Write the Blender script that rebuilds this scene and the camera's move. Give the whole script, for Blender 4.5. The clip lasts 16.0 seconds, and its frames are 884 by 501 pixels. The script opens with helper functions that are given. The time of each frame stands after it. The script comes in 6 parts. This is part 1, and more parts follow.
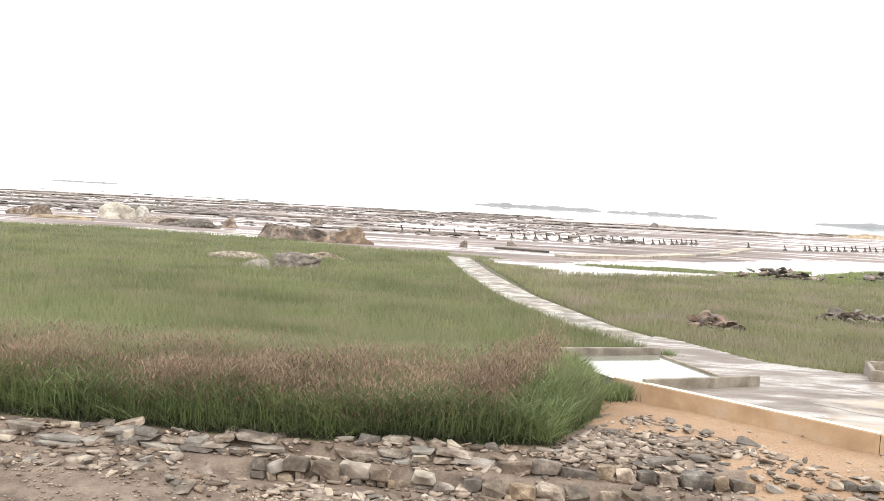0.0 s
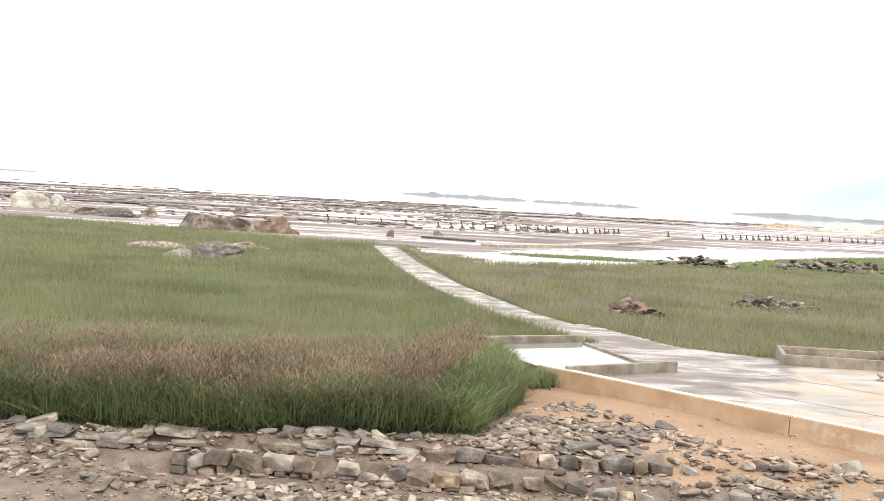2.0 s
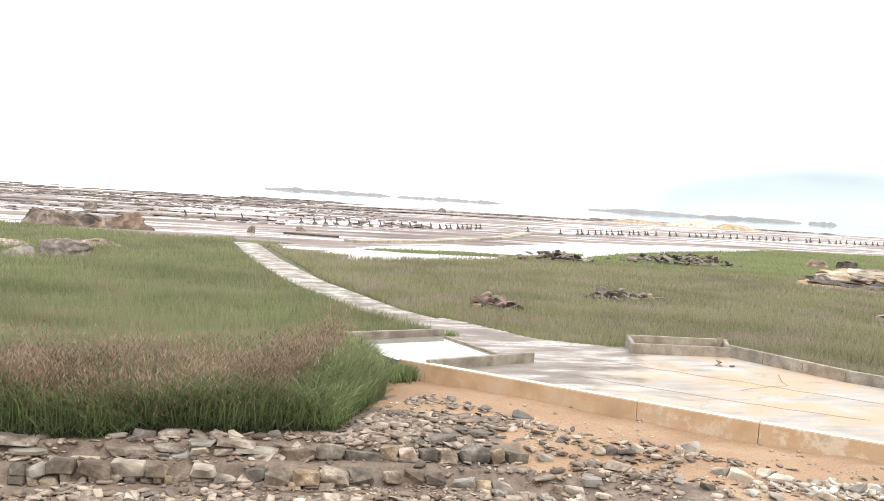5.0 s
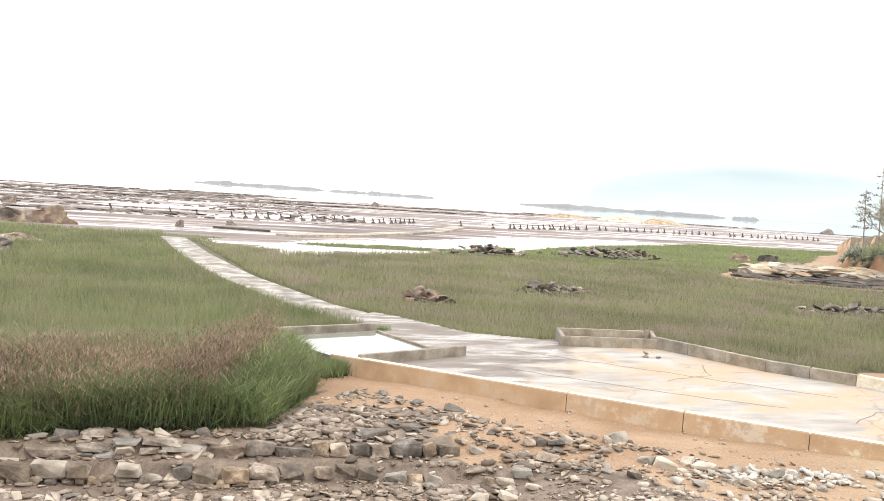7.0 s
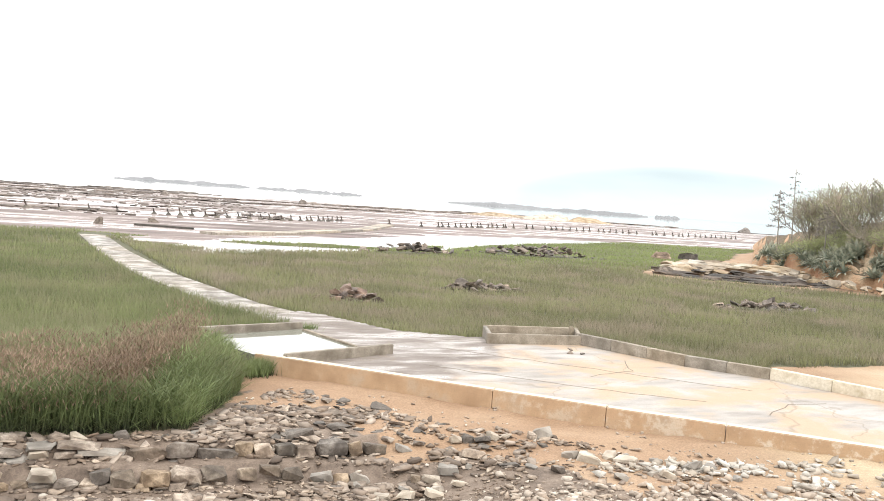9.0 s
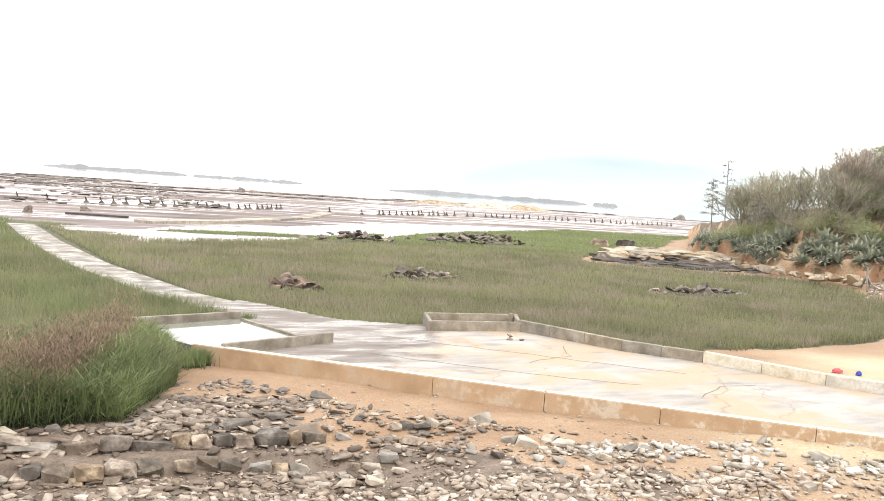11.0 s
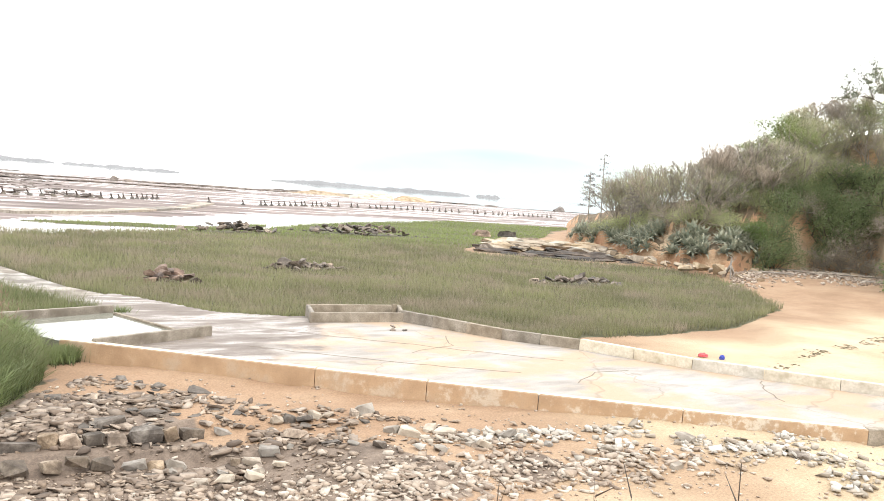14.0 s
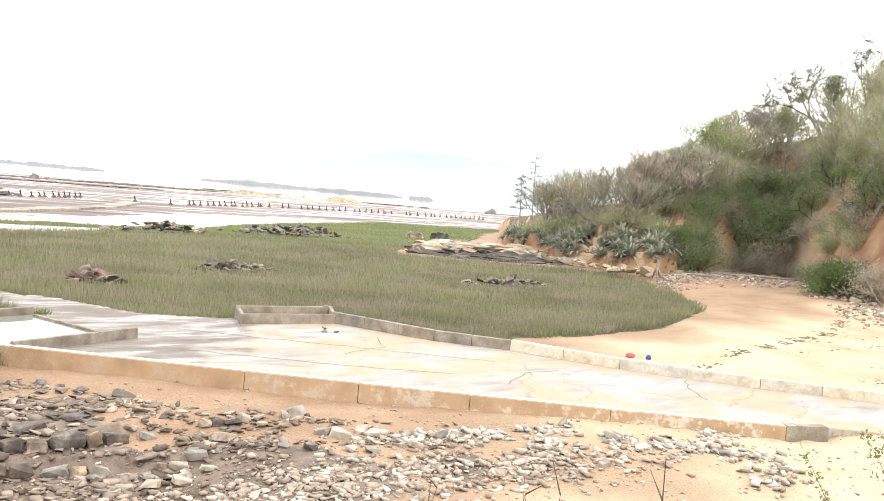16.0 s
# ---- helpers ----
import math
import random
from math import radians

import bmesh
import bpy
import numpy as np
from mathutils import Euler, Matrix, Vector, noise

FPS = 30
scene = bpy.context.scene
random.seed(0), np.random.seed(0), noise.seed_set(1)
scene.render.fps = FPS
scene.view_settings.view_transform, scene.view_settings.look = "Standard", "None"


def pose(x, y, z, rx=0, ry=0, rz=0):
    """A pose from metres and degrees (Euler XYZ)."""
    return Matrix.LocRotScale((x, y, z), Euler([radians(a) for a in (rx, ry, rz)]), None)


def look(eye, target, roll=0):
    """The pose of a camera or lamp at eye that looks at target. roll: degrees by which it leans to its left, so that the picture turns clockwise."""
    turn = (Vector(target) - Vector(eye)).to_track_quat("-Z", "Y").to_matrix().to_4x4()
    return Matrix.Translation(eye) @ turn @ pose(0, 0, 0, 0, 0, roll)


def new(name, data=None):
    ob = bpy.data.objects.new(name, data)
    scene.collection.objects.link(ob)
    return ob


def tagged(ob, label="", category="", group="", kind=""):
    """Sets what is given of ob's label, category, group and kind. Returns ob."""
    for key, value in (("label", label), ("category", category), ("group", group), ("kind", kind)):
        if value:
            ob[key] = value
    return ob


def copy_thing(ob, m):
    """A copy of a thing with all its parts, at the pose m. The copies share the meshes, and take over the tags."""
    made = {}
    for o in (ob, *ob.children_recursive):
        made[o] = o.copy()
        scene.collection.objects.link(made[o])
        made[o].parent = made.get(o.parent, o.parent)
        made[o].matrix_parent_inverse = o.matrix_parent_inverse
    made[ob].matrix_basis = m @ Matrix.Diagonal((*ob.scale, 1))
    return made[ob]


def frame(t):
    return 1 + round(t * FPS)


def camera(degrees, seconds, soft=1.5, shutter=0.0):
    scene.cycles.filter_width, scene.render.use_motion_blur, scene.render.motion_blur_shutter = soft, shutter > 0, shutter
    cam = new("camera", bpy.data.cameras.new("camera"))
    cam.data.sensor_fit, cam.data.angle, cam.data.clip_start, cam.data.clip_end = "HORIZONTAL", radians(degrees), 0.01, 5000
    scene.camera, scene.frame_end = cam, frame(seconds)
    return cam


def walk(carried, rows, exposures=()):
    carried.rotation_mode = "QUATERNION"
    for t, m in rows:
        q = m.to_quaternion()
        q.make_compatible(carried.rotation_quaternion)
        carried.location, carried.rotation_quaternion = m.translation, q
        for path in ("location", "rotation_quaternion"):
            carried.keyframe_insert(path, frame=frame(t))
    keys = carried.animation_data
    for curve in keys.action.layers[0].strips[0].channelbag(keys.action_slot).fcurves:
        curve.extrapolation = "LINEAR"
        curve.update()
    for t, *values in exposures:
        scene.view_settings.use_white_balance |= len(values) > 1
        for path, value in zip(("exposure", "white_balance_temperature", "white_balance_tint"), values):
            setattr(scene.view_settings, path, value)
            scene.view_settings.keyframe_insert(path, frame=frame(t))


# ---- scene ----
cam = camera(54.66, 16.0, 0.8)
EYE = 5.0
# seconds, x, y, rise, three turns in degrees: a slow pan at arm's length from the top of a bank
PATH = [
    (0.0, 0.000, 0.000, 0.000, 86.656, -3.245, 0.190),
    (0.5, 0.006, 0.011, 0.003, 86.313, -3.577, -0.781),
    (1.0, 0.019, 0.018, 0.000, 86.329, -3.471, -1.830),
    (1.5, 0.037, 0.033, 0.007, 86.335, -3.380, -3.409),
    (2.0, 0.060, 0.038, 0.006, 86.218, -3.401, -4.693),
    (2.5, 0.077, 0.037, -0.005, 86.396, -3.477, -5.972),
    (3.0, 0.117, 0.041, -0.008, 86.482, -3.394, -7.641),
    (3.5, 0.145, 0.042, -0.014, 86.514, -3.893, -9.563),
    (4.0, 0.154, 0.037, -0.011, 86.586, -3.812, -11.116),
    (6.5, 0.204, 0.024, -0.005, 86.329, -3.853, -17.133),
    (7.0, 0.213, 0.022, -0.008, 86.402, -3.845, -18.212),
    (7.5, 0.226, 0.018, -0.010, 86.399, -3.806, -19.474),
    (8.0, 0.240, 0.025, -0.011, 86.486, -4.008, -20.706),
    (8.5, 0.249, 0.023, -0.008, 86.579, -3.955, -21.990),
    (9.0, 0.256, 0.015, -0.007, 86.603, -4.155, -23.000),
    (11.5, 0.292, -0.009, -0.008, 85.889, -4.283, -28.179),
    (12.0, 0.295, -0.008, -0.007, 85.781, -4.617, -29.537),
    (12.5, 0.317, -0.026, -0.009, 85.833, -4.681, -30.939),
    (13.0, 0.323, -0.025, -0.015, 85.828, -4.657, -32.366),
    (13.5, 0.329, -0.046, -0.010, 85.864, -4.646, -33.510),
    (14.0, 0.317, -0.060, -0.008, 86.061, -4.544, -34.690),
    (14.5, 0.328, -0.068, -0.015, 86.277, -4.652, -35.849),
    (15.0, 0.317, -0.067, -0.013, 86.433, -4.832, -36.646),
    (15.5, 0.312, -0.071, -0.013, 86.533, -4.944, -38.085),
    (16.0, 0.304, -0.078, -0.013, 86.542, -5.076, -39.204),
]
EXPOSURES = [(0.0, 0.04), (9.0, 0.08), (16.0, 0.19)]
walk(cam, [(t, pose(x, y, EYE + z, rx, ry, rz)) for t, x, y, z, rx, ry, rz in PATH], EXPOSURES)

# ---- light: a bright overcast sky with a thin bluish break low over the water ----
SUN_EL, SUN_ROT = radians(52), radians(150)
world = bpy.data.worlds.new("overcast_sky")
scene.world = world
world.use_nodes = True
wn, wl = world.node_tree.nodes, world.node_tree.links
wn.clear()
w_out = wn.new("ShaderNodeOutputWorld")
w_bg = wn.new("ShaderNodeBackground")
w_sky = wn.new("ShaderNodeTexSky")
w_sky.sky_type, w_sky.sun_disc = "NISHITA", False
w_sky.sun_elevation, w_sky.sun_rotation = SUN_EL, SUN_ROT
w_co = wn.new("ShaderNodeTexCoord")
w_map = wn.new("ShaderNodeMapping")
w_map.inputs["Scale"].default_value = (1.2, 1.2, 5.0)
w_noise = wn.new("ShaderNodeTexNoise")
w_noise.inputs["Scale"].default_value, w_noise.inputs["Detail"].default_value = 1.6, 5.0
w_low = wn.new("ShaderNodeMapping")
w_low.inputs["Scale"].default_value = (1, 1, 4.5)
w_unit = wn.new("ShaderNodeVectorMath")
w_unit.operation = "NORMALIZE"
w_dot = wn.new("ShaderNodeVectorMath")
w_dot.operation = "DOT_PRODUCT"
w_dot.inputs[1].default_value = (math.sin(radians(39)), math.cos(radians(39)), 0.03)
w_near = wn.new("ShaderNodeMapRange")
w_near.interpolation_type = "SMOOTHSTEP"
for k, v in zip(("From Min", "From Max", "To Min", "To Max"), (0.95, 0.985, 0.0, 1.0)):
    w_near.inputs[k].default_value = v
w_cover = wn.new("ShaderNodeMapRange")
for k, v in zip(("From Min", "From Max", "To Min", "To Max"), (0.35, 0.65, 0.8, 1.0)):
    w_cover.inputs[k].default_value = v
w_mul = wn.new("ShaderNodeMath")
w_mul.operation = "MULTIPLY"
w_scale = wn.new("ShaderNodeMix")
w_scale.data_type, w_scale.blend_type = "RGBA", "MULTIPLY"
w_scale.inputs["Factor"].default_value = 1.0
w_scale.inputs[7].default_value = (0.012, 0.012, 0.012, 1)
w_add = wn.new("ShaderNodeMix")
w_add.data_type, w_add.blend_type = "RGBA", "ADD"
w_add.inputs["Factor"].default_value = 1.0
w_cloud = wn.new("ShaderNodeMix")
w_cloud.data_type = "RGBA"
w_cloud.inputs[6].default_value = (2.3, 2.3, 2.27, 1)
w_cloud.inputs[7].default_value = (0.60, 0.72, 0.76, 1)
wl.new(w_co.outputs["Generated"], w_map.inputs[0])
wl.new(w_map.outputs[0], w_noise.inputs["Vector"])
wl.new(w_co.outputs["Generated"], w_low.inputs[0])
wl.new(w_low.outputs[0], w_unit.inputs[0])
wl.new(w_unit.outputs[0], w_dot.inputs[0])
wl.new(w_dot.outputs["Value"], w_near.inputs["Value"])
wl.new(w_noise.outputs["Fac"], w_cover.inputs["Value"])
wl.new(w_near.outputs[0], w_mul.inputs[0])
wl.new(w_cover.outputs[0], w_mul.inputs[1])
wl.new(w_mul.outputs[0], w_cloud.inputs["Factor"])
wl.new(w_sky.outputs[0], w_scale.inputs[6])
wl.new(w_cloud.outputs[2], w_add.inputs[6])
wl.new(w_scale.outputs[2], w_add.inputs[7])
wl.new(w_add.outputs[2], w_bg.inputs["Color"])
w_bg.inputs["Strength"].default_value = 1.0
wl.new(w_bg.outputs[0], w_out.inputs["Surface"])

sun = new("sun", bpy.data.lights.new("sun", "SUN"))
sun.data.energy, sun.data.angle, sun.data.color = 1.5, radians(14), (1.0, 0.95, 0.87)
sun.matrix_world = look((0, 0, 60), (0 - 60 * math.cos(SUN_EL) * math.sin(SUN_ROT), -60 * math.cos(SUN_EL) * math.cos(SUN_ROT), 60 - 60 * math.sin(SUN_EL)))

# ---- materials ----
def nodes_of(name):
    m = bpy.data.materials.new(name)
    m.use_nodes = True
    return m, m.node_tree.nodes, m.node_tree.links, m.node_tree.nodes["Principled BSDF"]


def noise_node(n, l, vec, scale, detail=4.0, rough=0.55):
    t = n.new("ShaderNodeTexNoise")
    t.inputs["Scale"].default_value, t.inputs["Detail"].default_value, t.inputs["Roughness"].default_value = scale, detail, rough
    l.new(vec, t.inputs["Vector"])
    return t.outputs["Fac"]


def ramp_node(n, l, fac, stops):
    r = n.new("ShaderNodeValToRGB")
    while len(r.color_ramp.elements) < len(stops):
        r.color_ramp.elements.new(0.5)
    for e, (p, c) in zip(r.color_ramp.elements, stops):
        e.position, e.color = p, (*c, 1) if len(c) == 3 else c
    l.new(fac, r.inputs["Fac"])
    return r.outputs["Color"]


def range_node(n, l, value, a, b, c=0.0, d=1.0):
    r = n.new("ShaderNodeMapRange")
    r.interpolation_type = "SMOOTHSTEP"
    for k, v in zip(("From Min", "From Max", "To Min", "To Max"), (a, b, c, d)):
        r.inputs[k].default_value = v
    l.new(value, r.inputs["Value"])
    return r.outputs[0]


def mix_node(n, l, fac, a, b, blend="MIX"):
    m = n.new("ShaderNodeMix")
    m.data_type, m.blend_type = "RGBA", blend
    for socket, v in ((m.inputs["Factor"], fac), (m.inputs[6], a), (m.inputs[7], b)):
        if isinstance(v, (int, float)):
            socket.default_value = v
        elif isinstance(v, tuple):
            socket.default_value = (*v, 1)
        else:
            l.new(v, socket)
    return m.outputs[2]


def math_node(n, l, op, a, b=0.0):
    m = n.new("ShaderNodeMath")
    m.operation = op
    for socket, v in zip(m.inputs, (a, b)):
        if isinstance(v, (int, float)):
            socket.default_value = v
        else:
            l.new(v, socket)
    return m.outputs[0]


def attr_node(n, name):
    a = n.new("ShaderNodeAttribute")
    a.attribute_name = name
    return a.outputs["Fac"]


def bump_node(n, l, p, height, strength, distance):
    b = n.new("ShaderNodeBump")
    b.inputs["Strength"].default_value, b.inputs["Distance"].default_value = strength, distance
    l.new(height, b.inputs["Height"])
    l.new(b.outputs[0], p.inputs["Normal"])


def place_node(n):
    return n.new("ShaderNodeNewGeometry").outputs["Position"]


def rocky(name, dark, mid, light, fine=9.0, coarse=1.3, rough=0.85, per_object=0.25, bump=0.6, wet=0.0):
    """Stone, soil or concrete: two scales of mottling, a random shift of tone for each object, fine relief."""
    m, n, l, p = nodes_of(name)
    pos = place_node(n)
    a = noise_node(n, l, pos, coarse, 5.0)
    b = noise_node(n, l, pos, fine, 6.0, 0.65)
    col = ramp_node(n, l, a, ((0.3, dark), (0.5, mid), (0.72, light)))
    col = mix_node(n, l, range_node(n, l, b, 0.35, 0.7, 0.0, 0.55), col, dark)
    if per_object:
        rnd = n.new("ShaderNodeObjectInfo").outputs["Random"]
        tone = n.new("ShaderNodeHueSaturation")
        l.new(range_node(n, l, rnd, 0, 1, 1 - per_object, 1 + per_object), tone.inputs["Value"])
        l.new(math_node(n, l, "ADD", math_node(n, l, "MULTIPLY", rnd, 0.5), 0.75), tone.inputs["Saturation"])
        l.new(col, tone.inputs["Color"])
        col = tone.outputs[0]
    l.new(col, p.inputs["Base Color"])
    if wet:
        l.new(range_node(n, l, a, 0.4, 0.6, rough, rough - wet), p.inputs["Roughness"])
    else:
        p.inputs["Roughness"].default_value = rough
    bump_node(n, l, p, b, bump, 0.03)
    return m


def leafy(name, base, low, high, tip, patch=0.25, glow=0.3, dry=0.0):
    """Blades and leaves: tone by the attributes shade (along the blade) and tone (of each blade), patches over the ground."""
    m, n, l, p = nodes_of(name)
    pos = place_node(n)
    patches = noise_node(n, l, pos, patch, 4.0)
    tone = attr_node(n, "tone")
    mixed = math_node(n, l, "ADD", math_node(n, l, "MULTIPLY", tone, 0.5), math_node(n, l, "MULTIPLY", range_node(n, l, patches, 0.34, 0.66), 0.5))
    col = ramp_node(n, l, mixed, ((0.1, low), (0.85, high)))
    wilt = noise_node(n, l, pos, patch * 2.7, 5.0, 0.6)
    col = mix_node(n, l, range_node(n, l, wilt, 0.45, 0.68, 0.0, dry), col, tip)
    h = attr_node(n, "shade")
    # the foot turns to base: shade inside dense growth, put into the colour
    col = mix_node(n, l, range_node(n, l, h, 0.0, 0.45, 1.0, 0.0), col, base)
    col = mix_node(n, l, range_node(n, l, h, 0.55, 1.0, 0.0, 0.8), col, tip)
    l.new(col, p.inputs["Base Color"])
    p.inputs["Roughness"].default_value = 0.6
    p.inputs["Specular IOR Level"].default_value = 0.25
    tr = n.new("ShaderNodeBsdfTranslucent")
    l.new(col, tr.inputs["Color"])
    mx = n.new("ShaderNodeMixShader")
    mx.inputs[0].default_value = glow
    l.new(p.outputs[0], mx.inputs[1])
    l.new(tr.outputs[0], mx.inputs[2])
    l.new(mx.outputs[0], n["Material Output"].inputs["Surface"])
    return m


def plain(name, col, rough=0.6, metal=0.0):
    m, n, l, p = nodes_of(name)
    pos = place_node(n)
    b = noise_node(n, l, pos, 14.0, 4.0)
    l.new(mix_node(n, l, range_node(n, l, b, 0.35, 0.75, 0.0, 0.35), col, tuple(0.6 * c for c in col)), p.inputs["Base Color"])
    p.inputs["Roughness"].default_value, p.inputs["Metallic"].default_value = rough, metal
    return m


def ground_material():
    m, n, l, p = nodes_of("shore_ground")
    pos = place_node(n)
    big = noise_node(n, l, pos, 0.35, 5.0)
    mid = noise_node(n, l, pos, 2.2, 6.0, 0.6)
    fine = noise_node(n, l, pos, 22.0, 6.0, 0.7)
    flat = n.new("ShaderNodeMapping")
    flat.inputs["Scale"].default_value = (0.035, 0.16, 1.0)
    flat.inputs["Rotation"].default_value = (0, 0, radians(-14))
    l.new(pos, flat.inputs[0])
    streak = noise_node(n, l, flat.outputs[0], 1.0, 9.0, 0.68)
    wobble = math_node(n, l, "MULTIPLY", math_node(n, l, "SUBTRACT", mid, 0.5), 0.9)
    soil = ramp_node(n, l, mid, ((0.3, (0.06, 0.058, 0.032)), (0.7, (0.13, 0.125, 0.07))))
    sand = ramp_node(n, l, big, ((0.3, (0.26, 0.165, 0.102)), (0.5, (0.325, 0.214, 0.136)), (0.7, (0.38, 0.268, 0.178))))
    sand = mix_node(n, l, range_node(n, l, mid, 0.45, 0.8, 0.0, 0.45), sand, (0.22, 0.135, 0.075))
    silt = ramp_node(n, l, mid, ((0.3, (0.095, 0.07, 0.054)), (0.5, (0.175, 0.133, 0.104)), (0.75, (0.265, 0.207, 0.163))))
    mud = ramp_node(n, l, streak, ((0.34, (0.10, 0.078, 0.07)), (0.44, (0.20, 0.158, 0.145)), (0.60, (0.30, 0.245, 0.225))))
    def zone(name):
        return range_node(n, l, math_node(n, l, "ADD", attr_node(n, name), wobble), 0.3, 0.7)
    pale = ramp_node(n, l, big, ((0.3, (0.40, 0.305, 0.20)), (0.5, (0.49, 0.39, 0.265)), (0.7, (0.54, 0.45, 0.32))))
    pale = mix_node(n, l, range_node(n, l, mid, 0.5, 0.8, 0.0, 0.4), pale, (0.34, 0.23, 0.14))
    sand = mix_node(n, l, range_node(n, l, math_node(n, l, "ADD", attr_node(n, "dry"), math_node(n, l, "MULTIPLY", wobble, 0.4)), 0.0, 1.0), sand, pale)
    col = mix_node(n, l, zone("sand"), soil, sand)
    col = mix_node(n, l, zone("silt"), col, silt)
    muddy = zone("mud")
    col = mix_node(n, l, muddy, col, mud)
    speck = range_node(n, l, fine, 0.35, 0.7, 0.75, 1.1)
    tone = n.new("ShaderNodeHueSaturation")
    l.new(col, tone.inputs["Color"])
    l.new(speck, tone.inputs["Value"])
    l.new(tone.outputs[0], p.inputs["Base Color"])
    wet = math_node(n, l, "MULTIPLY", muddy, range_node(n, l, math_node(n, l, "ADD", streak, math_node(n, l, "MULTIPLY", wobble, 0.12)), 0.465, 0.60))
    wet = math_node(n, l, "MAXIMUM", wet, zone("film"))
    l.new(range_node(n, l, wet, 0.0, 1.0, 0.85, 0.14), p.inputs["Roughness"])
    l.new(range_node(n, l, wet, 0.0, 1.0, 0.3, 0.8), p.inputs["Specular IOR Level"])
    dry = math_node(n, l, "SUBTRACT", 1.0, wet)
    bump_node(n, l, p, math_node(n, l, "MULTIPLY", math_node(n, l, "ADD", mid, math_node(n, l, "MULTIPLY", fine, 0.4)), dry), 0.6, 0.05)
    return m


def ramp_material():
    """Pale concrete: dry and sand-dusted, wet and dark towards the pool and the causeway, with puddles that mirror the sky."""
    m, n, l, p = nodes_of("boat_ramp_concrete")
    pos = place_node(n)
    big = noise_node(n, l, pos, 0.45, 5.0, 0.6)
    lay = n.new("ShaderNodeMapping")
    lay.inputs["Rotation"].default_value = (0, 0, radians(41))
    lay.inputs["Scale"].default_value = (0.45, 1.5, 1.0)
    l.new(pos, lay.inputs[0])
    mid = noise_node(n, l, lay.outputs[0], 1.1, 6.0, 0.6)
    fine = noise_node(n, l, pos, 26.0, 5.0, 0.7)
    wetness = attr_node(n, "wet")
    shift = math_node(n, l, "MULTIPLY", math_node(n, l, "SUBTRACT", big, 0.5), 1.5)
    wet = range_node(n, l, math_node(n, l, "ADD", wetness, shift), 0.42, 0.62)
    dry = ramp_node(n, l, mid, ((0.3, (0.24, 0.215, 0.195)), (0.5, (0.35, 0.326, 0.304)), (0.72, (0.45, 0.427, 0.405))))
    dusty = range_node(n, l, math_node(n, l, "ADD", big, math_node(n, l, "MULTIPLY", mid, 0.5)), 0.66, 0.86, 0.0, 0.8)
    dry = mix_node(n, l, dusty, dry, (0.40, 0.285, 0.185))
    damp = ramp_node(n, l, mid, ((0.3, (0.125, 0.10, 0.087)), (0.7, (0.265, 0.232, 0.212))))
    col = mix_node(n, l, wet, dry, damp)
    col = mix_node(n, l, range_node(n, l, fine, 0.4, 0.75, 0.0, 0.3), col, (0.20, 0.17, 0.13))
    cell = n.new("ShaderNodeTexVoronoi")
    cell.feature = "DISTANCE_TO_EDGE"
    cell.inputs["Scale"].default_value = 0.2
    wide = n.new("ShaderNodeTexNoise")
    wide.inputs["Scale"].default_value = 0.8
    l.new(pos, wide.inputs["Vector"])
    warp = n.new("ShaderNodeVectorMath")
    warp.operation = "MULTIPLY_ADD"
    warp.inputs[1].default_value = (1.6, 1.6, 0)
    l.new(wide.outputs["Color"], warp.inputs[0])
    l.new(pos, warp.inputs[2])
    l.new(warp.outputs[0], cell.inputs["Vector"])
    col = mix_node(n, l, range_node(n, l, cell.outputs["Distance"], 0.0, 0.008, 0.5, 0.0), col, (0.20, 0.16, 0.12))
    l.new(col, p.inputs["Base Color"])
    puddle = math_node(n, l, "MULTIPLY", wet, range_node(n, l, math_node(n, l, "ADD", mid, math_node(n, l, "MULTIPLY", fine, 0.25)), 0.52, 0.80))
    l.new(range_node(n, l, puddle, 0.0, 1.0, 0.78, 0.27), p.inputs["Roughness"])
    p.inputs["Specular IOR Level"].default_value = 0.35
    bump_node(n, l, p, math_node(n, l, "MULTIPLY", fine, math_node(n, l, "SUBTRACT", 1.15, puddle)), 0.5, 0.02)
    return m


def wall_material():
    """Ochre-stained concrete with flaking pale render and a grimy foot."""
    m, n, l, p = nodes_of("ochre_stained_concrete")
    pos = place_node(n)
    big = noise_node(n, l, pos, 0.9, 5.0, 0.6)
    mid = noise_node(n, l, pos, 4.0, 6.0, 0.65)
    fine = noise_node(n, l, pos, 30.0, 5.0, 0.7)
    col = ramp_node(n, l, big, ((0.3, (0.34, 0.222, 0.132)), (0.5, (0.44, 0.30, 0.185)), (0.7, (0.40, 0.31, 0.225))))
    flake = math_node(n, l, "MULTIPLY", range_node(n, l, math_node(n, l, "ADD", math_node(n, l, "MULTIPLY", mid, 0.6), math_node(n, l, "MULTIPLY", big, 0.45)), 0.52, 0.62, 0.0, 0.8), attr_node(n, "flaking"))
    col = mix_node(n, l, flake, col, (0.66, 0.61, 0.52))
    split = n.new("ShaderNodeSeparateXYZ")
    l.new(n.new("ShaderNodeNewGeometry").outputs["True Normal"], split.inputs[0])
    # upward faces are mixed to a paler tone by their normal
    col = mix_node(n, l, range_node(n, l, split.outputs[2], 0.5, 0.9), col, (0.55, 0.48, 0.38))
    col = mix_node(n, l, range_node(n, l, fine, 0.45, 0.75, 0.0, 0.4), col, (0.22, 0.17, 0.11))
    l.new(col, p.inputs["Base Color"])
    p.inputs["Roughness"].default_value = 0.85
    bump_node(n, l, p, math_node(n, l, "ADD", fine, mid), 0.5, 0.02)
    return m


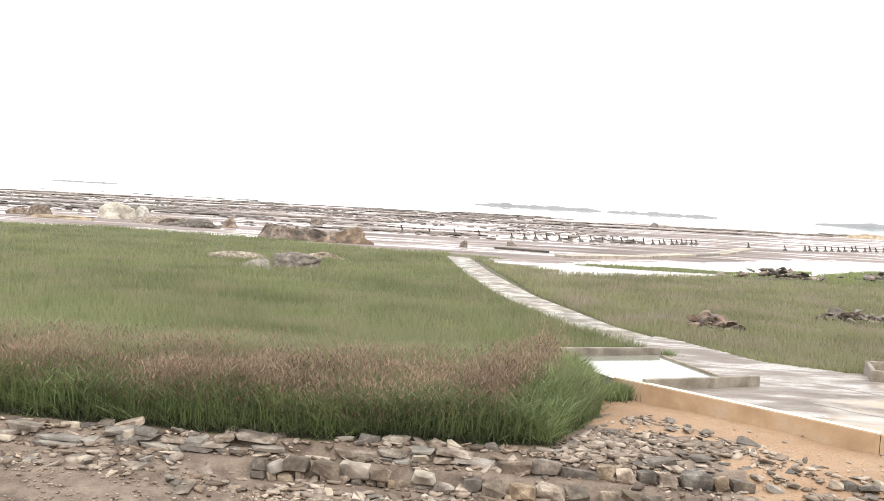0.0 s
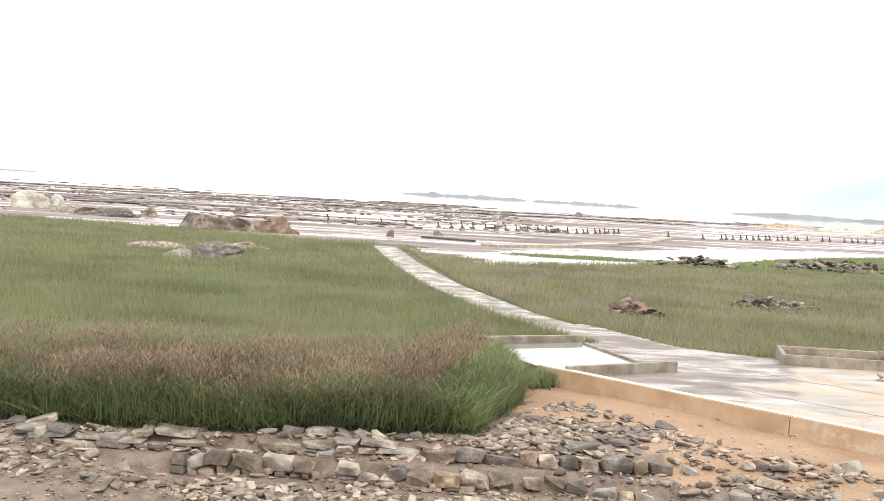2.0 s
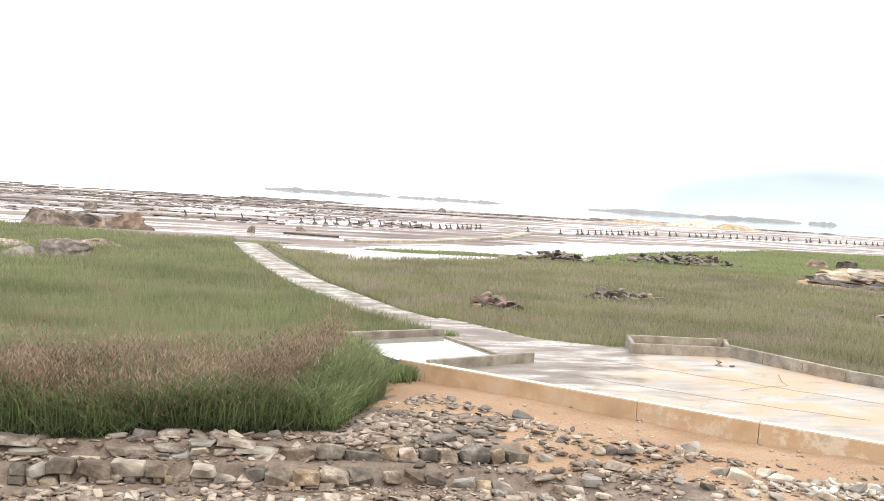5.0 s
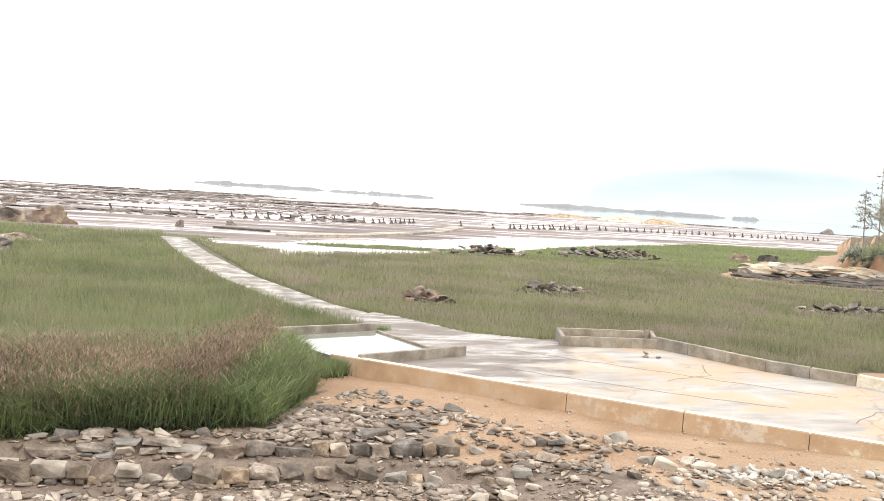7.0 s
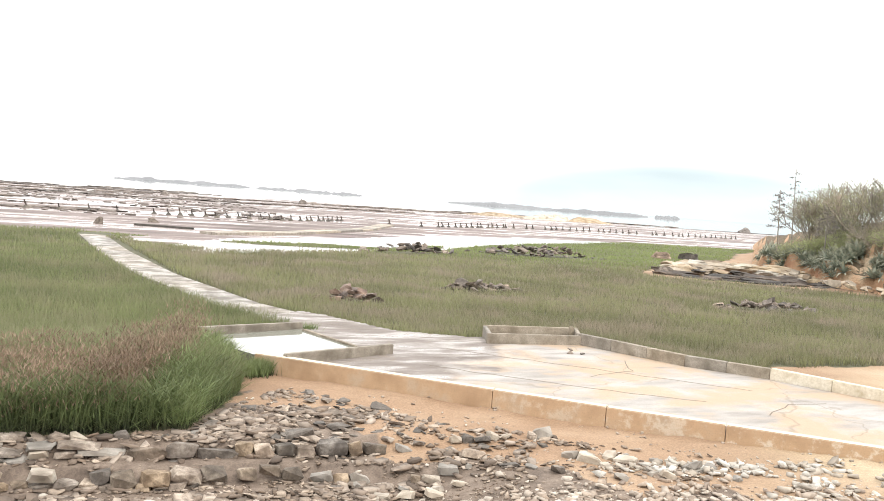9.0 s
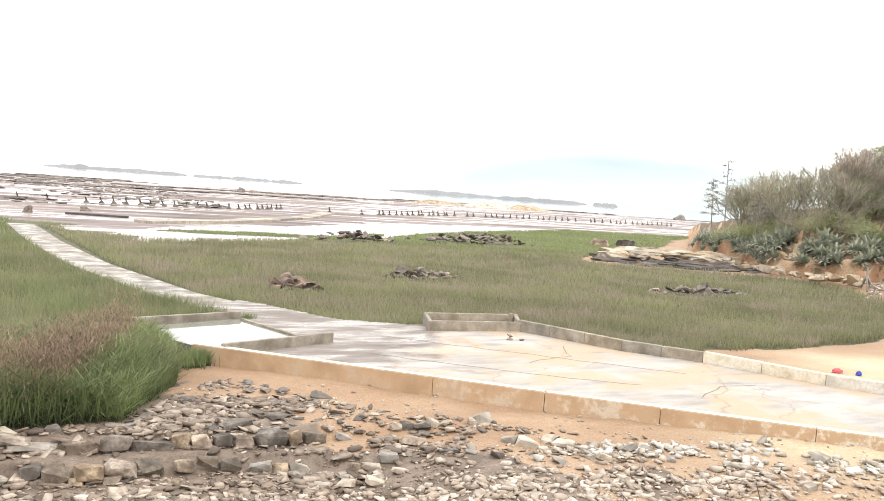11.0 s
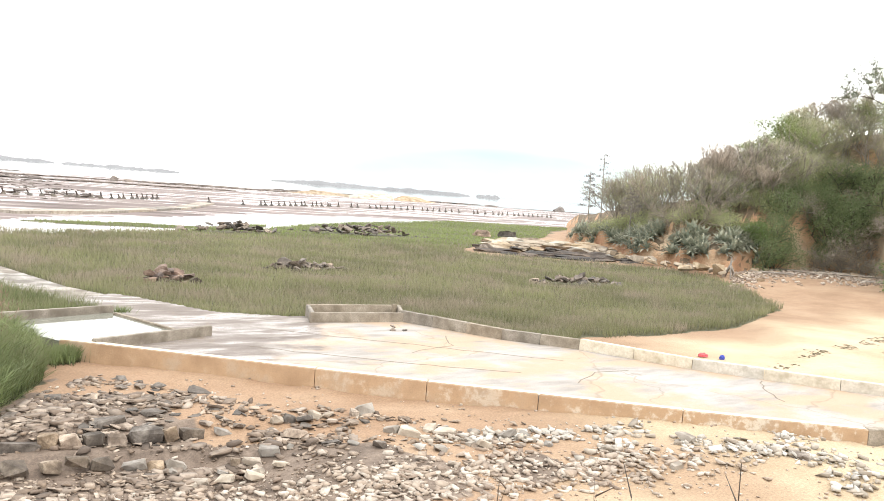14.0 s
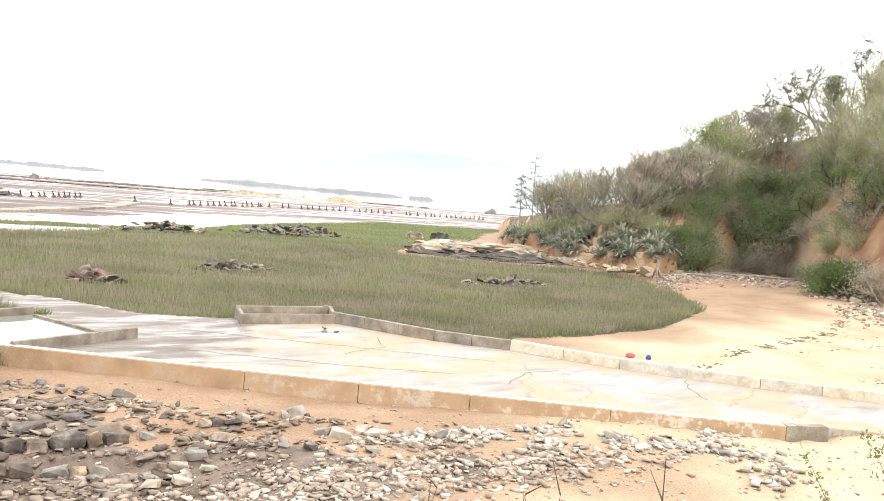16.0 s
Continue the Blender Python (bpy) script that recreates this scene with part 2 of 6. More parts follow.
def water_material(name, col):
    m, n, l, p = nodes_of(name)
    pos = place_node(n)
    rip = noise_node(n, l, pos, 1.6, 3.0)
    p.inputs["Base Color"].default_value = (*col, 1)
    p.inputs["Roughness"].default_value, p.inputs["IOR"].default_value = 0.03, 1.333
    bump_node(n, l, p, rip, 0.05, 0.02)
    return m


GROUND, RAMP, WALL = ground_material(), ramp_material(), wall_material()
CONCRETE = rocky("weathered_grey_concrete", (0.145, 0.118, 0.088), (0.26, 0.224, 0.178), (0.39, 0.348, 0.29), 26, 2.2, 0.85, 0.12, 0.6)
CAUSEWAY = rocky("wet_causeway_concrete", (0.13, 0.112, 0.092), (0.235, 0.208, 0.178), (0.37, 0.335, 0.295), 7, 0.9, 0.85, 0.06, 0.9, 0.4)
PALE_CONCRETE = rocky("pale_wall_concrete", (0.40, 0.35, 0.27), (0.58, 0.53, 0.445), (0.67, 0.63, 0.555), 14, 3.0, 0.85, 0.05, 0.5)
STONE = rocky("grey_rubble_stone", (0.085, 0.066, 0.052), (0.215, 0.176, 0.144), (0.44, 0.385, 0.325), 16, 3.2, 0.85, 0.45, 0.9)
PALE_STONE = rocky("pale_cut_stone", (0.16, 0.135, 0.11), (0.33, 0.29, 0.243), (0.47, 0.432, 0.38), 14, 3.5, 0.85, 0.3, 0.6)
DARK_STONE = rocky("dark_mud_stained_stone", (0.055, 0.043, 0.034), (0.13, 0.106, 0.086), (0.26, 0.217, 0.18), 14, 2.6, 0.8, 0.4, 0.9)
RED_STONE = rocky("reddish_brown_slab_stone", (0.085, 0.06, 0.048), (0.17, 0.122, 0.098), (0.30, 0.235, 0.19), 14, 2.5, 0.85, 0.3, 0.6)
BOULDER = rocky("brown_granite_boulder", (0.06, 0.046, 0.036), (0.17, 0.125, 0.095), (0.44, 0.355, 0.275), 3.0, 0.9, 0.85, 0.15, 1.0)
WHITE_ROCK = rocky("bleached_granite", (0.22, 0.19, 0.15), (0.46, 0.42, 0.355), (0.58, 0.545, 0.475), 2.6, 0.6, 0.85, 0.1, 1.0)
# dark rock with its tones lightened: haze over the far flat is in the colour
REEF = rocky("oyster_covered_reef_rock", (0.085, 0.07, 0.062), (0.17, 0.14, 0.12), (0.29, 0.245, 0.21), 2.0, 0.2, 0.7, 0.1, 0.6)
SANDSTONE = rocky("weathered_yellow_sandstone", (0.19, 0.145, 0.10), (0.35, 0.285, 0.21), (0.50, 0.435, 0.35), 5.0, 0.8, 0.9, 0.15, 1.0)
POOL_WATER = water_material("still_pool_water", (0.20, 0.20, 0.17))
SEA_WATER = water_material("calm_shallow_sea", (0.16, 0.17, 0.165))
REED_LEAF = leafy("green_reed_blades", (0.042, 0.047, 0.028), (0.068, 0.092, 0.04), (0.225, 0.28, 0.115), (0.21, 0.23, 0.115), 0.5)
REED_HEAD = leafy("brown_reed_seed_heads", (0.085, 0.058, 0.04), (0.10, 0.068, 0.047), (0.35, 0.258, 0.182), (0.22, 0.15, 0.108), 0.6)
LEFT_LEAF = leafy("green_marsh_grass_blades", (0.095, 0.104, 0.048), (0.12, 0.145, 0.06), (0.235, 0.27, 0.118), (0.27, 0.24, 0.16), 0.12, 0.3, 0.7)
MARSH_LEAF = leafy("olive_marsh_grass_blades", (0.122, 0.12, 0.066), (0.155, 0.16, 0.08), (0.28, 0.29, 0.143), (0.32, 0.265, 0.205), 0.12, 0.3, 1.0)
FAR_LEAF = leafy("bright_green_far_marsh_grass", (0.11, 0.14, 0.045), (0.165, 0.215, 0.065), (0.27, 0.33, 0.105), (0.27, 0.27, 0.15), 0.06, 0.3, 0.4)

# ---- small builders ----
def part(name, bm, material, parent, label=""):
    """Links a bmesh as one mesh object, under a thing or a part if one is given."""
    me = bpy.data.meshes.new(name)
    bm.to_mesh(me)
    bm.free()
    me.materials.append(material)
    ob = new(name, me)
    ob.parent = parent
    return tagged(ob, label)


def from_arrays(name, verts, tris, material, parent=None, smooth=False, **attributes):
    """One mesh object from vertex and triangle arrays, with float attributes on its points."""
    me = bpy.data.meshes.new(name)
    verts, tris = np.asarray(verts, np.float32), np.asarray(tris, np.int32)
    me.vertices.add(len(verts))
    me.vertices.foreach_set("co", verts.ravel())
    me.loops.add(tris.size)
    me.loops.foreach_set("vertex_index", tris.ravel())
    me.polygons.add(len(tris))
    me.polygons.foreach_set("loop_start", np.arange(0, tris.size, 3, dtype=np.int32))
    if smooth:
        me.polygons.foreach_set("use_smooth", np.ones(len(tris), bool))
    for key, values in attributes.items():
        me.attributes.new(key, "FLOAT", "POINT").data.foreach_set("value", np.asarray(values, np.float32))
    me.update(calc_edges=True)
    me.materials.append(material)
    ob = new(name, me)
    ob.parent = parent
    return ob


def step(v, a, b):
    s = np.clip((np.asarray(v, float) - a) / (b - a), 0, 1)
    return s * s * (3 - 2 * s)


def inside(x, y, poly):
    """Which of the points lie in a polygon."""
    x, y = np.asarray(x, float), np.asarray(y, float)
    hit = np.zeros(x.shape, bool)
    for (ax, ay), (bx, by) in zip(poly, poly[1:] + poly[:1]):
        cross = (ay > y) != (by > y)
        hit ^= cross & (x < (bx - ax) * (y - ay) / ((by - ay) or 1e-9) + ax)
    return hit


def waves(x, y, size, seed=0):
    """A cheap smooth noise from a few crossed sines, about -1 to 1."""
    r = np.random.RandomState(seed)
    total = np.zeros(np.shape(x))
    for k in range(6):
        a, f, ph = r.uniform(0, 6.28), r.uniform(0.6, 1.7) * 6.28 / size, r.uniform(0, 6.28)
        total += np.sin((x * np.cos(a) + y * np.sin(a)) * f + ph)
    return total / 3.2


# ---- plan of the shore (metres, the camera's foot at the origin) ----
FAR_LEFT = [(-160, 108), (-70, 94), (-47, 91), (-37.5, 96), (-19.6, 90.5), (-6.3, 82), (0, 82), (3, 81)]
LEFT_MARSH = [(-160, 17.5), (-9.1, 17.7), (-6, 17.4), (-3, 17.1), (-0.2, 17.3), (2.5, 17.6), (3.5, 19.4), (4.1, 20.8), (4.35, 22.0), (4.5, 24.5), (4.6, 27.2), (6.9, 28.7), (7.5, 29.6),
              (5.5, 34.7), (3.1, 44.7), (0.6, 69), (0.3, 76), (1, 82)] + FAR_LEFT[::-1]
RIGHT_MARSH = [(2.9, 75.5), (5.3, 47.2), (7.5, 34.8), (9.2, 31.8), (10.8, 28.3), (12.9, 27.1), (13.7, 27.7), (17.8, 27.2), (16.95, 25.0), (18.3, 22.0), (19.8, 20.1), (22.8, 22.7), (26.8, 22.4),
               (34.2, 23.4), (41.8, 26.8), (50, 35.5), (52, 39.5), (53.5, 44), (53, 48), (51, 51.5), (48, 54), (44.5, 56.2), (43.6, 58.5), (46, 61.8), (51, 66), (58, 72), (74, 83), (94, 103), (118, 120), (86, 121), (55, 99.5), (42, 88), (35, 80), (30.4, 76.4), (24, 72), (16.5, 67.3), (9.2, 63.7), (5.5, 67)]
ISLETS = [[(12, 81), (20, 79), (27, 80), (31, 83), (24, 85), (15, 84)], [(25, 75), (31, 78.5), (37, 86), (40, 92), (34, 88), (28, 81)], [(2.5, 72), (7, 70), (11, 72), (7, 75), (2.5, 75)], [(-1, 84), (3, 82.5), (7, 84), (3, 87), (-1, 87)]]
POOL_BASIN = [(4.1, 26.8), (7.3, 28.0), (8.2, 24.4), (5.5, 22.6)]
RAMP_EDGE = [(5.55, 22.75), (9.85, 18.6), (13.7, 15.05), (16.35, 12.65), (19.45, 9.95), (20.4, 9.5), (28, 2), (34, 4), (25.3, 10.25), (23.2, 12.85), (20.95, 16.15), (19.6, 19.25), (18.1, 21.45), (16.6, 25.3),
             (16.6, 26.6), (13.2, 26.9), (10.8, 28.3), (9.2, 31.8), (8.5, 32.8), (6.7, 31.2), (7.25, 29.2), (7.3, 28.0), (4.1, 26.8)]
PATH_LINE = [(8.1, 31.2), (6.5, 35.0), (4.2, 45.6), (2.6, 59), (1.5, 75.5)]


# faces of the two ruined terrace walls
UPPER_ROW = [(-9.0, 16.55), (-6.1, 16.6), (-4.5, 16.55), (-2.8, 16.55), (-1.3, 16.55), (0.2, 16.5), (1.9, 16.35), (3.2, 16.25), (4.8, 16.1), (5.8, 15.95), (7.6, 15.85), (9.0, 15.75), (10.4, 15.6)]
LOWER_ROW = [(-4.2, 15.85), (-2.1, 16.05), (-1.0, 15.98), (0.0, 15.9), (0.9, 15.6), (1.8, 15.45), (3.2, 15.45), (4.5, 15.3), (5.6, 14.9), (7.0, 14.3)]


def ground_height(x, y):
    x, y = np.asarray(x, float), np.asarray(y, float)
    r = np.hypot(x, y)
    bank = np.maximum(3.3 * step(11 - r, 0, 9.8), 3.3 * step(1.5 - y - 0.12 * np.abs(x), 0, 9))
    flat = inside(x, y, FAR_LEFT + [(3, 81), (5.5, 67), (9.2, 63.7), (16.5, 67.3), (24, 72), (35, 80), (42, 88), (55, 99.5), (86, 121), (118, 120), (400, 300), (400, 3000), (-1500, 3000), (-1500, 120)])
    z = np.where(flat, -0.4, 0.0) - 1.4 * step(r, 330, 700)
    near = step(8.5 - x, 0, 3) * step(r, 9, 12)
    row, low = np.interp(x, *zip(*UPPER_ROW)), np.interp(x, *zip(*LOWER_ROW))
    z = z - near * (0.25 * step(row - y, -0.5, -0.2) + 0.26 * step(low - y, -0.5, -0.2) * step(x, -5.0, -3.2))
    z = z + 0.035 * waves(x, y, 3.1, 1) * step(40 - r, 0, 15) + 0.02 * waves(x, y, 0.9, 2) * step(30 - r, 0, 10)
    # the beach climbs gently to the foot of the wooded hill
    z = z + 0.8 * step(x * 0.8 + (45 - y) * 0.25 - 37.5, 0, 14) * step(70 - y, 0, 25) * step(x, 20, 40)
    # beyond the wall's end the sand lies level with the ramp
    z = z + 0.34 * step(0.73 * x - 0.68 * y, 7.9, 9.6) * step(r, 12, 17) * step(60 - r, 0, 25)
    # sand banked against the lower end of the wall
    z = z + 0.2 * step(0.73 * x - 0.68 * y, -3.5, 5) * step(9.8 - 0.73 * x + 0.68 * y, 0, 2.0) * step(20.5 - 0.68 * x - 0.73 * y, 0, 0.4) * step(0.68 * x + 0.73 * y, 15, 18)
    return z + bank


def spaced(stops):
    out = []
    for (a, s), (b, _) in zip(stops, stops[1:]):
        k = max(1, round((b - a) / s))
        out += list(np.linspace(a, b, k, endpoint=False))
    return np.array(out + [stops[-1][0]])


def build_ground():
    gx = spaced([(-4200, 700), (-1400, 150), (-300, 25), (-80, 4), (-20, 1.0), (-11, 0.3), (24, 0.6), (60, 2.5), (140, 20), (400, 150), (1400, 700), (4200, 700)])
    gy = spaced([(-1200, 300), (-100, 20), (-20, 2), (5, 0.6), (12.5, 0.25), (26, 0.5), (40, 1.5), (110, 5), (200, 25), (500, 150), (1400, 600), (4600, 600)])
    x, y = np.meshgrid(gx, gy)
    z = ground_height(x, y)
    n = len(gx)
    k = (np.arange(len(gy) - 1)[:, None] * n + np.arange(n - 1)).ravel()
    tris = np.concatenate([np.stack([k, k + 1, k + n + 1], 1), np.stack([k, k + n + 1, k + n], 1)])
    marsh = inside(x, y, LEFT_MARSH) | inside(x, y, RIGHT_MARSH)
    for isle in ISLETS:
        marsh |= inside(x, y, isle)
    mud = (z < -0.34) & (y > 60) & ~marsh
    film = mud & inside(x, y, [(5, 64), (9, 63), (24, 71), (35, 79), (56, 99), (90, 122), (80, 130), (50, 118), (30, 98), (15, 88), (9, 78)])
    sand = ~marsh & ~mud & ~((y > 29) & (x < 14)) & ~((y > 27.5) & (x > -12) & (x < 5))
    dry = step(x * 0.75 - (y - 12) * 0.35 + 1.5 * waves(x, y, 6, 6), 6.5, 15) * step(24 + 0.14 * (x - 25) + 1.2 * waves(x, y, 7, 8) - y, 0, 7)
    silt = sand & (x + 0.75 * (y - 15) < 7.6 + 1.6 * waves(x, y, 3, 5)) & (y > 11) & (y < 30)
    ob = from_arrays("ground", np.stack([x, y, z], -1).reshape(-1, 3), tris, GROUND, smooth=True, sand=sand.ravel(), mud=mud.ravel(), silt=silt.ravel(), film=film.ravel(), dry=dry.ravel())
    return tagged(ob, "orange sand, grey silt, marsh soil and wet tidal mudflat", "ground", kind="structure")


build_ground()


def build_sea():
    bm = bmesh.new()
    rows = [[bm.verts.new((x, y + 0.05 * x, -0.62)) for x in np.linspace(-4000, 4000, 21)] for y in (330, 420, 700, 1500, 3000, 4500)]
    for a, b in zip(rows, rows[1:]):
        for k in range(20):
            bm.faces.new((a[k], a[k + 1], b[k + 1], b[k]))
    return tagged(part("sea_water", bm, SEA_WATER, None), "calm shallow sea mirroring a white overcast sky", "water", kind="structure")


build_sea()


def prism(bm, poly, z0, z1):
    """A closed block over a polygon, anticlockwise, between two heights."""
    low = [bm.verts.new((x, y, z0)) for x, y in poly]
    top = [bm.verts.new((x, y, z1)) for x, y in poly]
    bm.faces.new(top)
    bm.faces.new(low[::-1])
    for k in range(len(poly)):
        j = (k + 1) % len(poly)
        bm.faces.new((low[k], low[j], top[j], top[k]))
    bm.normal_update()
    return bm


def ramp_height(x, y):
    """The slab lies highest towards the land and sinks to the pool."""
    return 0.25 + 0.12 * step(x * 0.76 - y * 0.65, -12, 6) 


def build_ramp():
    """A fine grid cut to the slab's outline, so that its wetness can vary over it, with a skirt down to the sand."""
    xs, ys = np.arange(3.5, 34.2, 0.16), np.arange(1.5, 33.2, 0.16)
    x, y = np.meshgrid(xs, ys)
    keep = inside(x + 0.08, y + 0.08, RAMP_EDGE) & ~inside(x + 0.08, y + 0.08, POOL_BASIN)
    z = ramp_height(x, y)
    n = len(xs)
    i, j = np.nonzero(keep[:-1, :-1])
    k = i * n + j
    tris = np.concatenate([np.stack([k, k + 1, k + n + 1], 1), np.stack([k, k + n + 1, k + n], 1)])
    wet = step(x * 0.76 - y * 0.65, 1.0, -13)
    ob = from_arrays("ramp", np.stack([x, y, z], -1).reshape(-1, 3), tris, RAMP, smooth=True, wet=wet.ravel())
    sol = ob.modifiers.new("thickness", "SOLIDIFY")
    sol.thickness, sol.offset = 0.5, -1
    return tagged(ob, "pale cast concrete boat ramp, wet towards its foot", "boat ramp", kind="structure")


build_ramp()


def strip(line, width):
    """Left and right borders of a band along a line."""
    pts = [Vector(p).to_2d() if len(p) == 2 else Vector(p) for p in line]
    left, right = [], []
    for k, p in enumerate(pts):
        d = (pts[min(k + 1, len(pts) - 1)] - pts[max(k - 1, 0)]).normalized()
        nrm = Vector((-d.y, d.x))
        left.append(p + nrm * width / 2)
        right.append(p - nrm * width / 2)
    return left, right


def refine(line, most):
    out = []
    for a, b in zip(line, line[1:]):
        k = max(1, math.ceil(math.dist(a, b) / most))
        out += [(a[0] + (b[0] - a[0]) * s / k, a[1] + (b[1] - a[1]) * s / k) for s in range(k)]
    return out + [line[-1]]


def ramp_joints():
    """Dark silt-filled seams between the cast bays of the ramp, each lying just proud of the slab."""
    rnd = random.Random(66)
    tar = plain("dark_silt_in_joints", (0.19, 0.155, 0.12), 0.9)
    for line in ([(9.6, 22.2), (13.0, 18.9), (15.2, 17.0)], [(11.2, 24.8), (14.2, 21.6), (17.6, 18.0)], [(13.8, 20.3), (15.6, 20.9), (16.4, 22.4)], [(15.9, 15.6), (17.4, 16.5), (18.6, 16.4)], [(19.9, 12.4), (20.9, 13.6), (21.7, 14.2)]):
        pts = [(x + rnd.gauss(0, 0.05), y + rnd.gauss(0, 0.05)) for x, y in refine(line, 0.5)]
        left, right = strip(pts, 0.035)
        bm = bmesh.new()
        rows = [[bm.verts.new((p.x, p.y, float(ramp_height(p.x, p.y)) + h)) for p, h in ((a, 0.0), (a.lerp(b, 0.5), 0.006), (b, 0.0))] for a, b in zip(left, right)]
        for a, b in zip(rows, rows[1:]):
            for k in (0, 1):
                bm.faces.new((a[k], a[k + 1], b[k + 1], b[k]))
        bmesh.ops.translate(bm, verts=bm.verts, vec=(0, 0, 0.003))
        tagged(part("joint", bm, tar, None), "dark silt filled joint across the concrete ramp", "joint", kind="structure")


ramp_joints()


def build_causeway():
    """The concrete path through the marsh: slabs with open joints, each a piece of its own."""
    top = new("causeway")
    tagged(top, "narrow wet concrete causeway through the marsh grass", "path", kind="structure")
    line, rest = [], refine(PATH_LINE, 0.6)
    gaps = random.Random(9)
    while rest:
        line.append(rest[0])
        rest = rest[gaps.randint(4, 9):] if len(rest) > 9 else rest[-1:] if len(rest) > 1 else []
    left, right = strip(line, 2.0)
    rnd = random.Random(4)
    for k in range(len(line) - 1):
        bm = bmesh.new()
        gap = 0.012
        quad = [right[k].lerp(right[k + 1], gap), right[k].lerp(right[k + 1], 1 - gap), left[k].lerp(left[k + 1], 1 - gap), left[k].lerp(left[k + 1], gap)]
        lift = 0.17 - 0.06 * k / len(line) + rnd.uniform(-0.012, 0.012)
        prism(bm, [tuple(q) for q in quad], -0.5, lift)
        bmesh.ops.bevel(bm, geom=[e for e in bm.edges if e.verts[0].co.z > -0.3 and e.verts[1].co.z > -0.3], offset=0.02, segments=1, affect="EDGES")
        part("slab", bm, CAUSEWAY, top)
    return top


build_causeway()


def wall_run(name, label, line, width, foot, height, material, pieces, inward=1, flake=(0.0, 0.0)):
    """A low wall cast in lengths: blocks with chamfered edges and narrow joints. The line is its outer top edge; width lies to its left."""
    top = new(name)
    tagged(top, label, "wall", kind="structure")
    rnd = random.Random(len(line))
    total = len(line) - 1
    for k, (a, b) in enumerate(zip(line, line[1:])):
        a, b = Vector(a[:2]), Vector(b[:2])
        d = (b - a).normalized()
        nrm = Vector((-d.y, d.x)) * inward * width
        g = d * 0.008
        quad = [a + g, b - g, b - g + nrm, a + g + nrm]
        if inward < 0:
            quad.reverse()
        bm = bmesh.new()
        h = height(k / total) if callable(height) else height
        prism(bm, [tuple(q) for q in quad], foot, h + rnd.uniform(-0.008, 0.008))
        bmesh.ops.bevel(bm, geom=[e for e in bm.edges if e.verts[0].co.z > foot + 0.1 and e.verts[1].co.z > foot + 0.1], offset=0.018, segments=2, affect="EDGES")
        ob = part("wall_block", bm, material, top)
        me = ob.data
        co = np.array([v.co[:] for v in me.vertices])
        if material is WALL:
            s = flake[0] + (flake[1] - flake[0]) * (k + 0.5) / total
            me.attributes.new("flaking", "FLOAT", "POINT").data.foreach_set("value", np.full(len(co), s, np.float32))
    return top


NEAR_WALL = [(4.85, 23.05), (9.75, 18.36), (11.75, 16.45), (13.7, 14.65), (16.1, 12.4), (19.15, 9.72)]
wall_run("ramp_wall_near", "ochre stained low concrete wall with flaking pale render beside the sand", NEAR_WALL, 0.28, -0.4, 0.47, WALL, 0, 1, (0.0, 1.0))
wall_run("ramp_wall_end", "grey squared end of the low ramp wall", [(19.15, 9.72), (20.15, 9.2)], 0.28, -0.4, 0.46, CONCRETE, 0, 1)
FAR_WALL = refine([(16.5, 25.3), (17.95, 21.35), (19.45, 19.3)], 1.9)
wall_run("ramp_wall_far", "weathered grey low concrete wall along the marsh", FAR_WALL, 0.25, -0.3, 0.68, CONCRETE, 0, 1)
wall_run("ramp_wall_pale", "pale low concrete wall between ramp and sand", refine([(19.45, 19.3), (20.85, 16.0), (23.1, 12.7), (25.2, 10.1), (29, 5.5)], 2.9), 0.25, -0.3, lambda s: 0.69 - 0.05 * s, PALE_CONCRETE, 0, 1)


def build_trough():
    """The open concrete box beside the ramp: four walls of their own and a floor of sand inside."""
    top = new("concrete_trough")
    tagged(top, "open weathered grey concrete box standing beside the boat ramp", "trough")
    a, b, c, d = (13.15, 25.6), (16.6, 25.15), (17.55, 27.0), (13.85, 27.45)
    for name, (p, q), w in (("front_wall", (a, b), 0.15), ("side_wall", (b, c), 0.15), ("back_wall", (c, d), 0.15), ("side_wall", (d, a), 0.15)):
        p, q = Vector(p), Vector(q)
        t = (q - p).normalized()
        nrm = Vector((-t.y, t.x)) * w
        inset = t * (w + 0.003 if name == "side_wall" else 0)
        bm = prism(bmesh.new(), [tuple(p + inset), tuple(q - inset), tuple(q - inset + nrm), tuple(p + inset + nrm)], -0.2, 0.62 if name != "side_wall" else 0.615)
        bmesh.ops.bevel(bm, geom=[e for e in bm.edges if e.verts[0].co.z > 0.3 and e.verts[1].co.z > 0.3], offset=0.02, segments=2, affect="EDGES")
        part(name, bm, CONCRETE, top)
    bm = prism(bmesh.new(), [(13.4, 25.75), (16.5, 25.35), (17.25, 26.85), (13.95, 27.25)], -0.2, 0.16)
    part("silted_floor", bm, DARK_STONE, top, "dark wet silt in the box")
    bm = prism(bmesh.new(), [(17.0, 26.62), (17.14, 26.6), (17.16, 26.74), (17.02, 26.76)], 0.15, 0.7)
    part("post_stub", bm, CONCRETE, top, "short concrete post stub")
    return top


build_trough()


